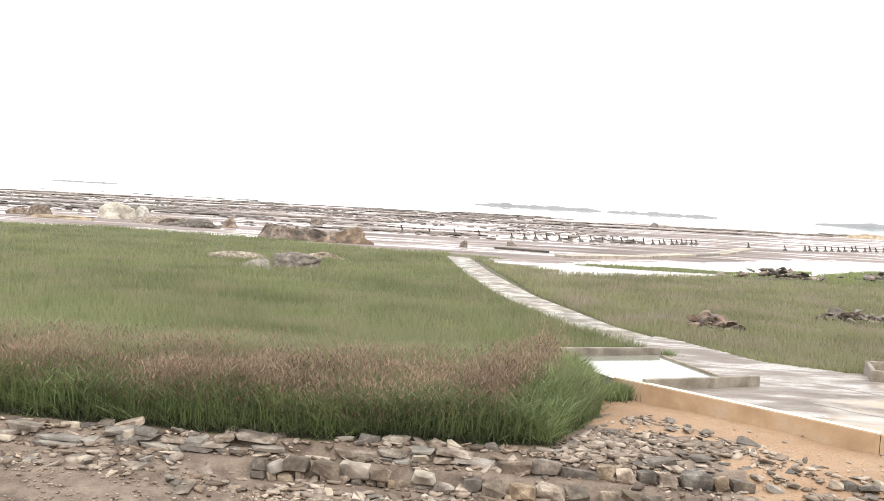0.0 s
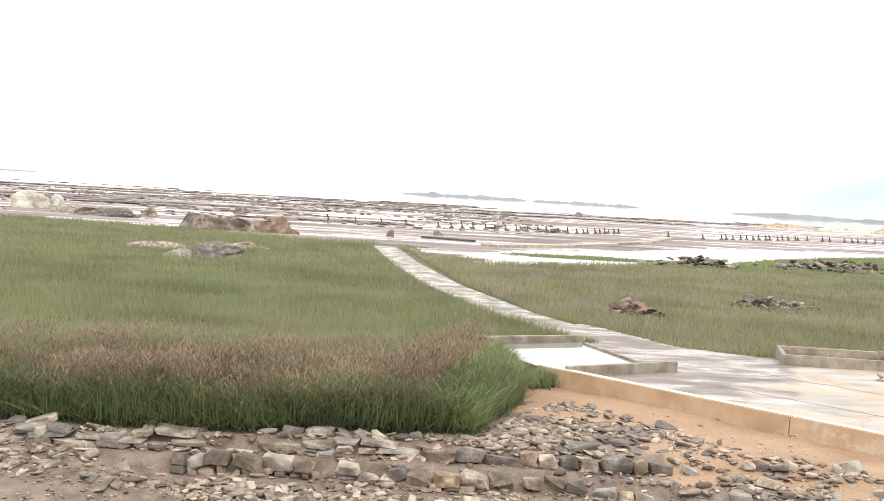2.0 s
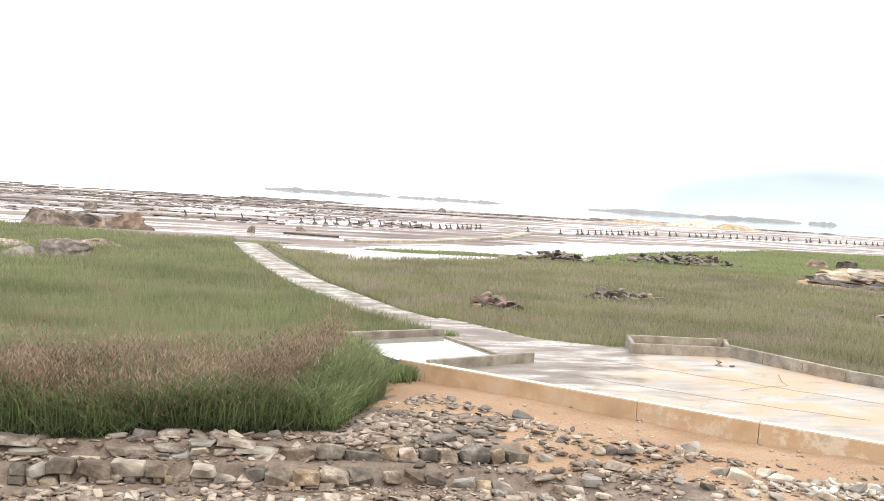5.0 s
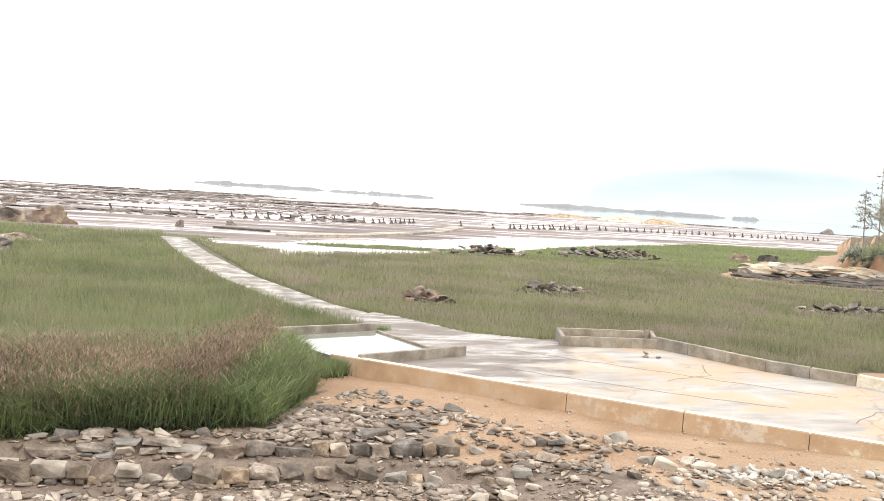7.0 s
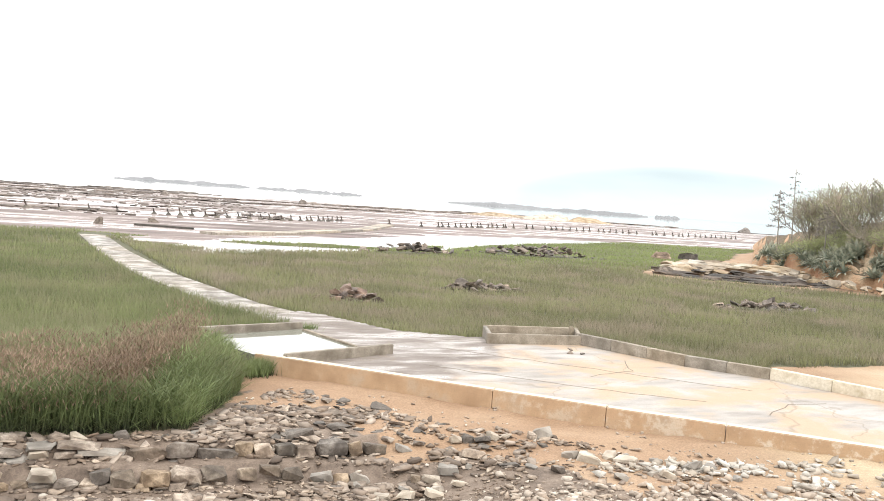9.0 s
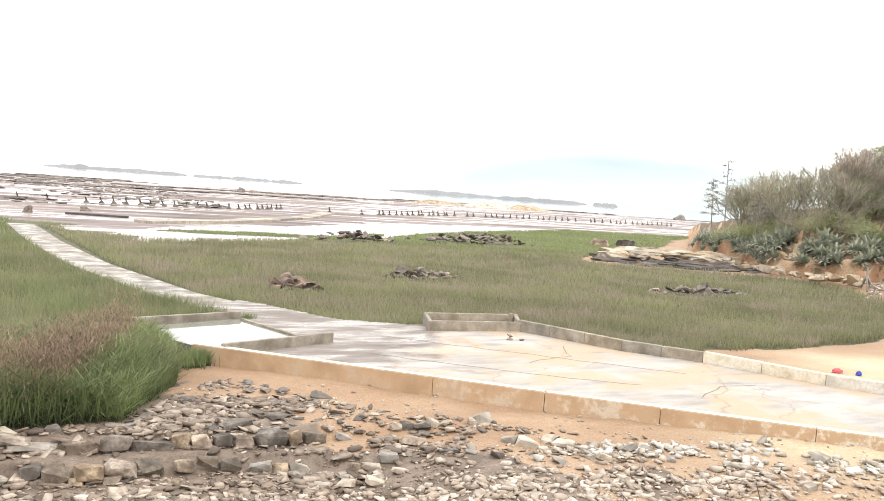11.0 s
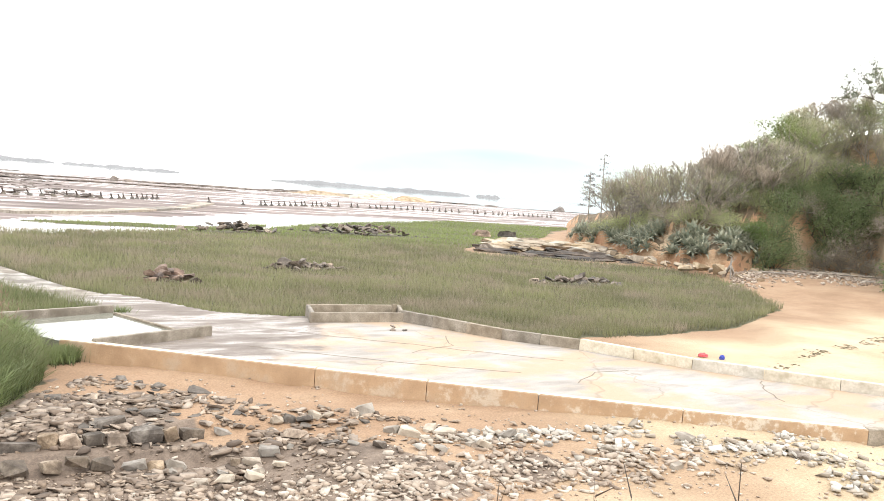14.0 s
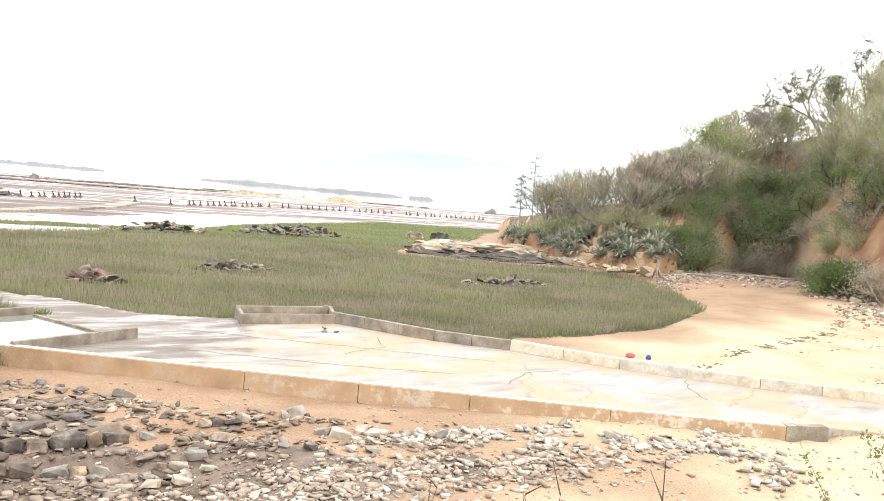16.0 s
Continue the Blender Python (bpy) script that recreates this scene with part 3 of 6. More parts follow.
def build_pool():
    top = new("pool_basin")
    tagged(top, "shallow concrete pool full of still water beside reeds", "pool", kind="structure")
    runs = [("back_wall", [(3.3, 26.65), (7.4, 28.0)], 0.2, 0.55), ("front_wall", [(5.62, 22.52), (9.2, 24.0)], 0.17, 0.55), ("kerb", [(8.5, 23.9), (7.4, 27.6)], 0.14, 0.40)]
    for name, (p, q), w, h in runs:
        p, q = Vector(p), Vector(q)
        t = (q - p).normalized()
        nrm = Vector((-t.y, t.x)) * w
        bm = prism(bmesh.new(), [tuple(p), tuple(q), tuple(q + nrm), tuple(p + nrm)], -0.3, h)
        bmesh.ops.bevel(bm, geom=[e for e in bm.edges if e.verts[0].co.z > 0.2 and e.verts[1].co.z > 0.2], offset=0.018, segments=2, affect="EDGES")
        part(name, bm, CONCRETE, top)
    bm = prism(bmesh.new(), [(3.6, 26.4), (5.4, 22.6), (8.35, 23.9), (7.4, 27.9)], -0.3, 0.345)
    part("pool_water", bm, POOL_WATER, top, "still water mirroring sky and reeds")
    return top


build_pool()

# ---- grass ----
RND = np.random.RandomState(7)


def blades(name, label, x, y, z, height, width, lean, material, tone, category="grass", cut=0.0, droop=0.35):
    """One stuff object of many bent, tapering blades: three triangles each."""
    n = len(x)
    a = RND.uniform(0, 6.283, n)
    side = np.stack([np.cos(a), np.sin(a), np.zeros(n)], 1) * (width / 2)[:, None]
    b = RND.uniform(0, 6.283, n)
    out = np.stack([np.cos(b), np.sin(b), np.zeros(n)], 1) * (lean * height)[:, None]
    foot = np.stack([x, y, z], 1)
    up = np.zeros((n, 3))
    up[:, 2] = height
    mid = foot + up * 0.6 + out * droop
    tip = foot + up + out
    v = np.stack([foot - side, foot + side, mid - side * 0.85, mid + side * 0.85, tip], 1).reshape(-1, 3)
    k = np.arange(n) * 5
    tris = np.concatenate([np.stack([k + p, k + q, k + r], 1) for p, q, r in ((0, 1, 3), (0, 3, 2), (2, 3, 4))])
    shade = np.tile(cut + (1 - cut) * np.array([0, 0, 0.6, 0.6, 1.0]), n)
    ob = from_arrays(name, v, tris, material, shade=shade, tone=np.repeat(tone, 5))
    return tagged(ob, label, category, kind="stuff")


def fan(n, r0, r1, a0, a1, power=0.0):
    """Points thinning out with distance, between two bearings (degrees, right of straight ahead)."""
    u = RND.uniform(0, 1, n)
    r = r0 * (r1 / r0) ** u
    a = np.radians(RND.uniform(a0, a1, n))
    return r * np.sin(a), r * np.cos(a), r


def reed_top(x, y):
    """The height of the left marsh: tall reeds in front, lower grass behind."""
    return 0.5 + 0.8 * step(27 - y, 0, 8) + 0.25 * step(45 - y, 0, 22) + 0.10 * waves(x, y, 5.5, 11)


def reed_edge(x, y):
    """How far a place lies within the reed bed's border on the side of the pool."""
    return np.interp(y, [17.6, 19.4, 20.8, 22.0, 24.5, 27.2], [2.5, 3.5, 4.1, 4.35, 4.5, 4.6]) - x + 8 * (y > 27.4)


def left_field():
    x, y, r = fan(260000, 20.0, 125, -36, 14)
    keep = inside(x, y, LEFT_MARSH)
    x, y, r = x[keep], y[keep], r[keep]
    h = (1 - 0.4 * step(r, 55, 95)) * reed_top(x, y) * RND.uniform(0.65, 1.12, len(x)) * (0.5 + 0.5 * step(reed_edge(x, y), 0, 1.5))
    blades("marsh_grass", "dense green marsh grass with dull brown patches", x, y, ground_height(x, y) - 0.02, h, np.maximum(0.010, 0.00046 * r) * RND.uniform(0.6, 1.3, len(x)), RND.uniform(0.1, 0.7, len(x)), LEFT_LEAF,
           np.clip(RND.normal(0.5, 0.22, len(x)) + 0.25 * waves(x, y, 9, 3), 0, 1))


def right_field():
    x, y, r = fan(400000, 24.5, 175, 0, 66)
    ragged = 0.22 * step(x, 20.5, 23)
    keep = inside(x + ragged * waves(x, y, 2.3, 14), y + ragged * waves(x, y, 1.9, 15), RIGHT_MARSH)
    for isle in ISLETS:
        keep |= inside(x, y, isle)
    for px, py, w, d, *_ in ROCK_PILES:
        keep &= ((x - px) / (w * 0.5)) ** 2 + ((y - py) / (d * 0.6)) ** 2 > RND.uniform(0.5, 1.1, len(x))
    x, y, r = x[keep], y[keep], r[keep]
    far = step(y + 0.25 * x, 66, 92)
    h = (1 - 0.3 * step(r, 50, 90)) * (0.46 - 0.16 * far + 0.08 * waves(x, y, 6, 13)) * RND.uniform(0.6, 1.15, len(x))
    w = np.maximum(0.010, 0.00046 * r) * RND.uniform(0.7, 1.3, len(x))
    tone = np.clip(RND.normal(0.45, 0.22, len(x)) + 0.25 * waves(x, y, 11, 4), 0, 1)
    z = ground_height(x, y) - 0.02
    pick = RND.uniform(0, 1, len(x)) < far
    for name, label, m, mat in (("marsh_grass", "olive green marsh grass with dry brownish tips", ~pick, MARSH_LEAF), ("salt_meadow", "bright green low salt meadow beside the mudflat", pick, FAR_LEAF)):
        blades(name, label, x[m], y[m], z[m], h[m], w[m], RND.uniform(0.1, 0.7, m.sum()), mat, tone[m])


def reed_corner(x, y):
    """How far a place belongs to the fresh green growth round the corner of the reed bed."""
    return step(1.7 - reed_edge(x, y), 0, 0.9) * step(24.0 - y, 0, 1.5)


def reed_front():
    """The tall reeds along the stones: broad green blades below, brown seed heads above; a lush green corner by the ramp."""
    n = 130000
    x, y = RND.uniform(-13.5, 5.0, n), 17.0 + 6.5 * RND.uniform(0, 1, n) ** 1.5
    y = y + np.clip(x - 2, 0, 4) * 0.7
    keep = inside(x, y, LEFT_MARSH)
    x, y = x[keep], y[keep]
    corner = reed_corner(x, y)
    stem = (0.5 + 0.5 * step(reed_edge(x, y), -0.1, 0.9)) * (1.12 + 0.1 * corner) * (1 + 0.12 * waves(x, y, 2.2, 21)) * RND.uniform(0.75, 1.08, len(x))
    leafy_part = RND.uniform(0, 1, len(x)) < 0.7
    tone = np.clip(RND.normal(0.46, 0.36, len(x)) + 0.2 * corner, 0, 1)
    z = ground_height(x, y) - 0.02
    for name, label, m in (("reed_bed", "tall dense green reed stems edging the stones", ~leafy_part), ("reed_leaves", "arching green reed leaves with pale midribs", leafy_part)):
        k = m.sum()
        if name == "reed_bed":
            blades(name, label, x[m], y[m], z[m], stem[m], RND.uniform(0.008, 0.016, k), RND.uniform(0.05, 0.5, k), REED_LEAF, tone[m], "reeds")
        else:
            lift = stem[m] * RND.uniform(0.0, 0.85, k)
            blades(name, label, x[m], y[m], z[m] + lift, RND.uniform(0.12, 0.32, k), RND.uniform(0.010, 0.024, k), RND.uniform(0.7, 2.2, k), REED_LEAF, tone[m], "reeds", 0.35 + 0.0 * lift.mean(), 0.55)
    n = 105000
    x, y = RND.uniform(-13.5, 4.4, n), 17.0 + 4.9 * RND.uniform(0, 1, n) ** 1.35
    y = y + step(x, 0.5, 3.5) * 3.6 * RND.uniform(0, 1, n)
    corner = reed_corner(x, y)
    thick = (0.72 + 0.4 * waves(x, y, 3.2, 31)) * (1.2 - 0.16 * (y - 17)) + 0.75 * step(x, 0.5, 2.5)
    keep = inside(x, y, LEFT_MARSH) & (reed_edge(x, y) > 0.75 + 0.25 * waves(x, y, 1.3, 25)) & (RND.uniform(0, 1, n) > corner) & (RND.uniform(0, 1, n) < thick)
    x, y = x[keep], y[keep]
    lift = RND.uniform(0.5, 1.38, len(x)) + 0.12 * waves(x, y, 2.5, 22) + 0.2 * step(x, 1.5, 3.5)
    blades("reed_seed_heads", "dry reddish brown seed heads above the reeds", x, y, lift, RND.uniform(0.05, 0.14, len(x)), RND.uniform(0.012, 0.026, len(x)), RND.uniform(0.2, 1.6, len(x)), REED_HEAD,
           RND.uniform(0, 1, len(x)), "reeds", 0.3)


def small_tufts():
    xs, ys = [], []
    for cx, cy, s, k in ((4.95, 22.6, 0.32, 800), (4.7, 22.4, 0.4, 800), (7.75, 28.6, 0.3, 400)):
        xs.append(RND.normal(cx, s * 0.5, k))
        ys.append(RND.normal(cy, s * 0.5, k))
    x, y = np.concatenate(xs), np.concatenate(ys)
    blades("grass_tuft", "small green grass tufts beside the concrete", x, y, np.zeros(len(x)), RND.uniform(0.2, 0.5, len(x)), RND.uniform(0.012, 0.024, len(x)), RND.uniform(0.2, 0.7, len(x)), REED_LEAF, RND.uniform(0.3, 1, len(x)))


# middle x, y, width, depth, height, stones, material of the heaps of stones in the marsh
ROCK_PILES = [(11.9, 37.2, 3.0, 1.6, 0.9, 40, RED_STONE), (21.2, 43.0, 5.2, 2.0, 0.72, 46, DARK_STONE), (36.9, 37.5, 8.0, 2.2, 0.62, 60, DARK_STONE),
              (27.6, 71.0, 7.6, 3.0, 1.25, 50, DARK_STONE), (43.2, 75.4, 13.2, 4.2, 1.5, 90, DARK_STONE)]
left_field()
right_field()
reed_front()
small_tufts()

# ---- stones and rocks ----
def hull_mesh(name, seed, size, material, points=15, boxy=0.0):
    """An angular stone: the hull of random points, 20 to 40 triangles. boxy 0 to 1: from a lump to a hewn block."""
    rnd = random.Random(seed)
    bm = bmesh.new()
    for k in range(points):
        v = Vector((rnd.gauss(0, 1), rnd.gauss(0, 1), rnd.gauss(0, 1))).normalized() * rnd.uniform(0.8, 1.0)
        if boxy:
            c = Vector((math.copysign(rnd.uniform(0.72, 0.95), v.x), math.copysign(rnd.uniform(0.72, 0.95), v.y), math.copysign(rnd.uniform(0.75, 0.95), v.z)))
            v = v.lerp(c, boxy)
        bm.verts.new((v.x * size[0] / 2, v.y * size[1] / 2, v.z * size[2] / 2))
    made = bmesh.ops.convex_hull(bm, input=bm.verts)
    bmesh.ops.delete(bm, geom=[v for v in bm.verts if not v.link_faces], context="VERTS")
    me = bpy.data.meshes.new(name)
    bm.to_mesh(me)
    bm.free()
    me.materials.append(material)
    return me


def stone_kinds(name, material, flat, boxy=0.0, count=8, seed=0):
    return [hull_mesh(name, seed + k, (1.0, random.Random(seed + k).uniform(0.6, 0.95), flat * random.Random(seed + 50 + k).uniform(0.7, 1.3)), material, 15 if boxy < 0.5 else 22, boxy) for k in range(count)]


BROWN_STONE = rocky("brownish_wall_stone", (0.07, 0.052, 0.038), (0.175, 0.136, 0.10), (0.37, 0.305, 0.235), 16, 3.6, 0.85, 0.4, 0.9)
SLABS = stone_kinds("stone", STONE, 0.26, 0.45, 8, 10)
LUMPS = stone_kinds("stone", STONE, 0.36, 0.35, 8, 30)
PALES = stone_kinds("stone", PALE_STONE, 0.36, 0.5, 8, 50)
DARKS = stone_kinds("stone", DARK_STONE, 0.25, 0.4, 8, 70)
REDS = stone_kinds("stone", RED_STONE, 0.4, 0.3, 6, 130)
SANDY = stone_kinds("stone", SANDSTONE, 0.5, 0.4, 8, 150)


def put_stone(name, kinds, rnd, x, y, z, size, parent=None, turn=None, tilt=12, sink=0.12):
    """One stone, resting a little sunk at height z."""
    me = rnd.choice(kinds)
    ob = new(name, me)
    s = size
    ob.matrix_basis = pose(x, y, z, rnd.gauss(0, tilt), rnd.gauss(0, tilt), rnd.uniform(0, 360) if turn is None else turn + rnd.gauss(0, 5)) @ Matrix.Diagonal((s, s, s, 1))
    low = min((ob.matrix_basis @ v.co).z for v in me.vertices)
    ob.location.z += z - low - sink * s
    ob.parent = parent
    return ob


def along(line, gap):
    """Places and headings along a line at about even steps."""
    out, left = [], 0.0
    for a, b in zip(line, line[1:]):
        d = math.dist(a, b)
        s = left
        while s < d:
            out.append((a[0] + (b[0] - a[0]) * s / d, a[1] + (b[1] - a[1]) * s / d, math.degrees(math.atan2(b[1] - a[1], b[0] - a[0]))))
            s += gap
        left = s - d
    return out


ASHLAR = {kind: [hull_mesh("stone", seed + k, (1, 1, 1), material, 22, 0.42) for k in range(14)] for kind, seed, material in (("brown", 600, BROWN_STONE), ("grey", 620, STONE), ("pale", 640, PALE_STONE), ("dark", 660, DARK_STONE))}


def laid_course(top, rnd, line, base, width, height, depth, mix, back=0.0, gaps=0.0, tilt=3.0):
    """One course of stones laid end to end along a line, their faces on it."""
    run = refine(line, 0.05)
    k = 0
    while k < len(run) - 4:
        w = rnd.uniform(*width)
        e = k
        while e < len(run) - 1 and math.dist(run[k], run[e]) < w:
            e += 1
        a, b = Vector(run[k]), Vector(run[e])
        k = e
        if rnd.random() < gaps:
            continue
        d = (b - a).normalized()
        dep, h = rnd.uniform(*depth), rnd.uniform(*height)
        c = (a + b) / 2 + Vector((-d.y, d.x)) * (dep / 2 + back + rnd.gauss(0, 0.025))
        ob = new("stone", rnd.choice(ASHLAR[rnd.choice(mix)]))
        ob.matrix_basis = pose(c.x, c.y, base(c.x, c.y) + h * 0.44 + rnd.gauss(0, 0.012), rnd.gauss(0, tilt), rnd.gauss(0, tilt), math.degrees(math.atan2(d.y, d.x)) + rnd.gauss(0, 4)) @ Matrix.Diagonal((w * 1.3, dep, h * 1.32, 1))
        ob.parent = top


def clip_line(line, x0, x1):
    return [(x0, float(np.interp(x0, *zip(*line))))] + [p for p in line if x0 < p[0] < x1] + [(x1, float(np.interp(x1, *zip(*line))))]


def terrace_walls():
    rnd = random.Random(5)
    def foot(x, y):
        return float(ground_height(x, y - 0.5))
    group = "remains of an old sea wall"
    top = tagged(new("ruined_stone_wall"), "ruined low wall of squared brownish stones in silt", "stone wall", group)
    low = clip_line(LOWER_ROW, -3.4, 3.1)
    laid_course(top, rnd, low, foot, (0.16, 0.36), (0.10, 0.17), (0.3, 0.4), ("brown", "grey", "brown"), 0.02, 0.12, 6)
    laid_course(top, rnd, low, lambda x, y: foot(x, y) + 0.12, (0.26, 0.58), (0.18, 0.28), (0.34, 0.46), ("brown", "brown", "grey", "pale"), 0.0, 0.04, 6)
    laid_course(top, rnd, clip_line(LOWER_ROW, 3.15, 4.4), lambda x, y: foot(x, y) + 0.1, (0.36, 0.42), (0.19, 0.22), (0.24, 0.28), ("brown", "pale"), 0.0, 0.0, 2)
    laid_course(top, rnd, clip_line(LOWER_ROW, 4.5, 6.8), foot, (0.18, 0.4), (0.12, 0.24), (0.2, 0.35), ("brown", "pale", "pale"), 0.0, 0.2, 14)
    top = tagged(new("ruined_stone_wall"), "ruined row of flat grey slabs stacked below the reeds", "stone wall", group)
    left = clip_line(UPPER_ROW, -8.8, 1.3)
    for c in range(3):
        laid_course(top, rnd, left, lambda x, y: foot(x, y) + 0.105 * c, (0.3, 0.85), (0.09, 0.15), (0.3, 0.55), ("grey", "grey", "pale"), 0.05 * c + 0.02, 0.10 + 0.12 * c, 5)
    laid_course(top, rnd, [(x, y + 0.5) for x, y in left], lambda x, y: foot(x, y + 0.5) - 0.04, (0.25, 0.6), (0.09, 0.16), (0.25, 0.4), ("grey", "pale"), 0.05, 0.25, 7)
    top = tagged(new("ruined_stone_wall"), "ruined row of upright dark grey blocks set in silt", "stone wall", group)
    laid_course(top, rnd, clip_line(UPPER_ROW, 1.3, 6.3), foot, (0.3, 0.68), (0.19, 0.31), (0.24, 0.36), ("dark", "grey", "grey", "brown"), 0.0, 0.06, 8)
    laid_course(top, rnd, clip_line(UPPER_ROW, 6.4, 9.8), foot, (0.18, 0.42), (0.12, 0.28), (0.2, 0.36), ("grey", "pale"), 0.0, 0.25, 12)


terrace_walls()

RUBBLE_AREA = [(-10, 17.5), (-3, 17.0), (2.5, 17.5), (4.4, 20.3), (5.4, 20.9), (7.3, 18.2), (9.4, 16.2), (11.6, 14.6), (13.0, 13.2), (12.4, 12.2), (8, 13.6), (4.5, 14.2), (0, 13.9), (-3, 14.8), (-10, 15.2)]


def bare_terrace(x, y):
    """The strips of bare ground before and between the two ruined rows."""
    up, low = np.interp(x, *zip(*UPPER_ROW)), np.interp(x, *zip(*LOWER_ROW))
    return ((y > low + 0.1) & (y < up + 0.05) & (x > -3.2) & (x < 7)) | ((y < low) & (y > low - 0.3) & (x > -4) & (x < 4.4)) | ((y < up) & (y > up - 0.35) & (x < -3.2))


def loose_stones():
    """Rubble of the fallen sea wall: the larger stones one by one."""
    rnd = random.Random(12)
    spots = []
    while len(spots) < 285:
        x, y = rnd.uniform(-10, 13), rnd.uniform(12, 21)
        if not inside([x], [y], RUBBLE_AREA)[0]:
            continue
        if (x > 8 and rnd.random() < 0.45) or (bare_terrace(np.array([x]), np.array([y]))[0] and rnd.random() < 0.9):
            continue
        spots.append((x, y))
    for x, y in spots:
        size = min(0.58, max(0.15, rnd.lognormvariate(-1.35, 0.36)))
        u = rnd.random()
        if x + y > 20 and y > 15.2:
            kinds, label = (DARKS, "dark slate coloured broken stone slab on silt") if u < 0.4 else (SLABS, "flat grey broken stone lying on silt")
        elif x > 5:
            kinds, label = (PALES, "pale grey broken stone on orange sand") if u < 0.55 else (LUMPS, "grey angular stone on orange sand")
        else:
            kinds, label = (SLABS, "flat grey broken stone lying on silt") if u < 0.6 else (PALES, "pale weathered stone lying on silt") if u < 0.8 else (LUMPS, "grey angular stone half sunk in silt")
        ob = put_stone("rubble_stone", kinds, rnd, x, y, float(ground_height(x, y)), size)
        tagged(ob, label, "stone", "rubble of the sea wall")
    for x, y, s, kinds, label in ((4.6, 16.9, 0.8, SLABS, "large flat pale grey slab in the rubble"), (5.2, 16.5, 0.75, SLABS, "large flat grey slab in the rubble"), (7.1, 18.9, 0.7, DARKS, "dark broken slab on sand"),
                                  (-4.45, 14.9, 0.9, DARKS, "dark bluish flat stone lying on silt"), (5.6, 14.4, 0.34, PALES, "upright pale stone on the ruined wall"), (-8.2, 17.0, 0.9, SLABS, "long flat grey slab on silt"), (-7.6, 16.8, 0.8, SLABS, "broken flat grey slab on silt"),
                                  (-6.0, 17.0, 0.6, PALES, "rounded pale stone at the reeds' edge"), (-4.7, 16.9, 0.55, PALES, "rounded pale stone at the reeds' edge"), (9.9, 14.15, 0.7, PALES, "whitish lump of old mortar"), (10.6, 14.0, 0.5, PALES, "whitish lump of old mortar"),
                                  (15.0, 11.4, 0.5, PALES, "pale grey flat stone on sand"), (16.3, 9.6, 0.55, SLABS, "grey stone beside the ramp wall"), (13.4, 10.3, 0.3, PALES, "pale broken stone on sand")):
        tagged(put_stone("rubble_stone", kinds, rnd, x, y, float(ground_height(x, y)), s, tilt=6), label, "stone", "rubble of the sea wall")


def scatter(name, label, kinds_seed, material, x, y, size, category="gravel", flat=0.5, lift=0.0):
    """Countless small stones as one object."""
    rnd = np.random.RandomState(kinds_seed)
    protos = []
    for k in range(6):
        me = hull_mesh("pebble", kinds_seed + k, (1, (0.55, 0.8, 0.65, 0.9, 0.7, 0.5)[k], flat), material, 11, (0.6, 0.35, 0.7, 0.45, 0.3, 0.55)[k])
        me.calc_loop_triangles()
        protos.append((np.array([v.co[:] for v in me.vertices]), np.array([t.vertices[:] for t in me.loop_triangles])))
        bpy.data.meshes.remove(me)
    z = ground_height(x, y)
    pick = rnd.randint(0, 6, len(x))
    vs, ts, tone, base = [], [], [], 0
    for k, (pv, pt) in enumerate(protos):
        m = np.nonzero(pick == k)[0]
        a, s = rnd.uniform(0, 6.28, len(m)), size[m]
        c, sn = np.cos(a)[:, None], np.sin(a)[:, None]
        px, tip = pv[:, 0] * rnd.uniform(0.75, 1.25, (len(m), 1)), rnd.normal(0, 0.2 if flat > 0.2 else 0.0, (len(m), 1))
        v = np.stack([(px * c - pv[:, 1] * sn) * s[:, None] + x[m][:, None], (px * sn + pv[:, 1] * c) * s[:, None] + y[m][:, None], (pv[:, 2][None] * rnd.uniform(0.6, 1.3, (len(m), 1)) + px * tip + flat * 0.3) * s[:, None] + z[m][:, None] + lift], -1)
        vs.append(v.reshape(-1, 3))
        ts.append((pt[None] + (base + np.arange(len(m)) * len(pv))[:, None, None]).reshape(-1, 3))
        tone.append(np.repeat(rnd.uniform(0, 1, len(m)), len(pv)))
        base += len(m) * len(pv)
    return tagged(from_arrays(name, np.concatenate(vs), np.concatenate(ts), material, tone=np.concatenate(tone)), label, category, kind="stuff")


def island_tone(name, dark, light, fine):
    """Gravel whose every pebble has a tone of its own."""
    m, n, l, p = nodes_of(name)
    geo = n.new("ShaderNodeNewGeometry")
    b = noise_node(n, l, geo.outputs["Position"], fine, 5.0, 0.65)
    col = ramp_node(n, l, geo.outputs["Random Per Island"], ((0.0, dark), (0.3, tuple(q * (0.65 * a + 0.35 * c) for a, c, q in zip(dark, light, (1.04, 0.98, 0.92)))), (0.65, tuple((a + c) / 2.2 for a, c in zip(dark, light))), (1.0, light)))
    l.new(mix_node(n, l, range_node(n, l, b, 0.4, 0.75, 0.0, 0.5), col, dark), p.inputs["Base Color"])
    p.inputs["Roughness"].default_value = 0.85
    bump_node(n, l, p, b, 0.5, 0.02)
    return m


GREY_GRAVEL = island_tone("grey_shingle", (0.08, 0.056, 0.041), (0.45, 0.36, 0.28), 14)
SLAB_BITS = island_tone("broken_slab_stone", (0.085, 0.063, 0.049), (0.45, 0.37, 0.30), 9)
WHITE_BITS = island_tone("whitish_mortar", (0.24, 0.205, 0.165), (0.62, 0.59, 0.54), 12)
PALE_GRAVEL = island_tone("pale_pebbles", (0.20, 0.152, 0.118), (0.60, 0.53, 0.45), 14)


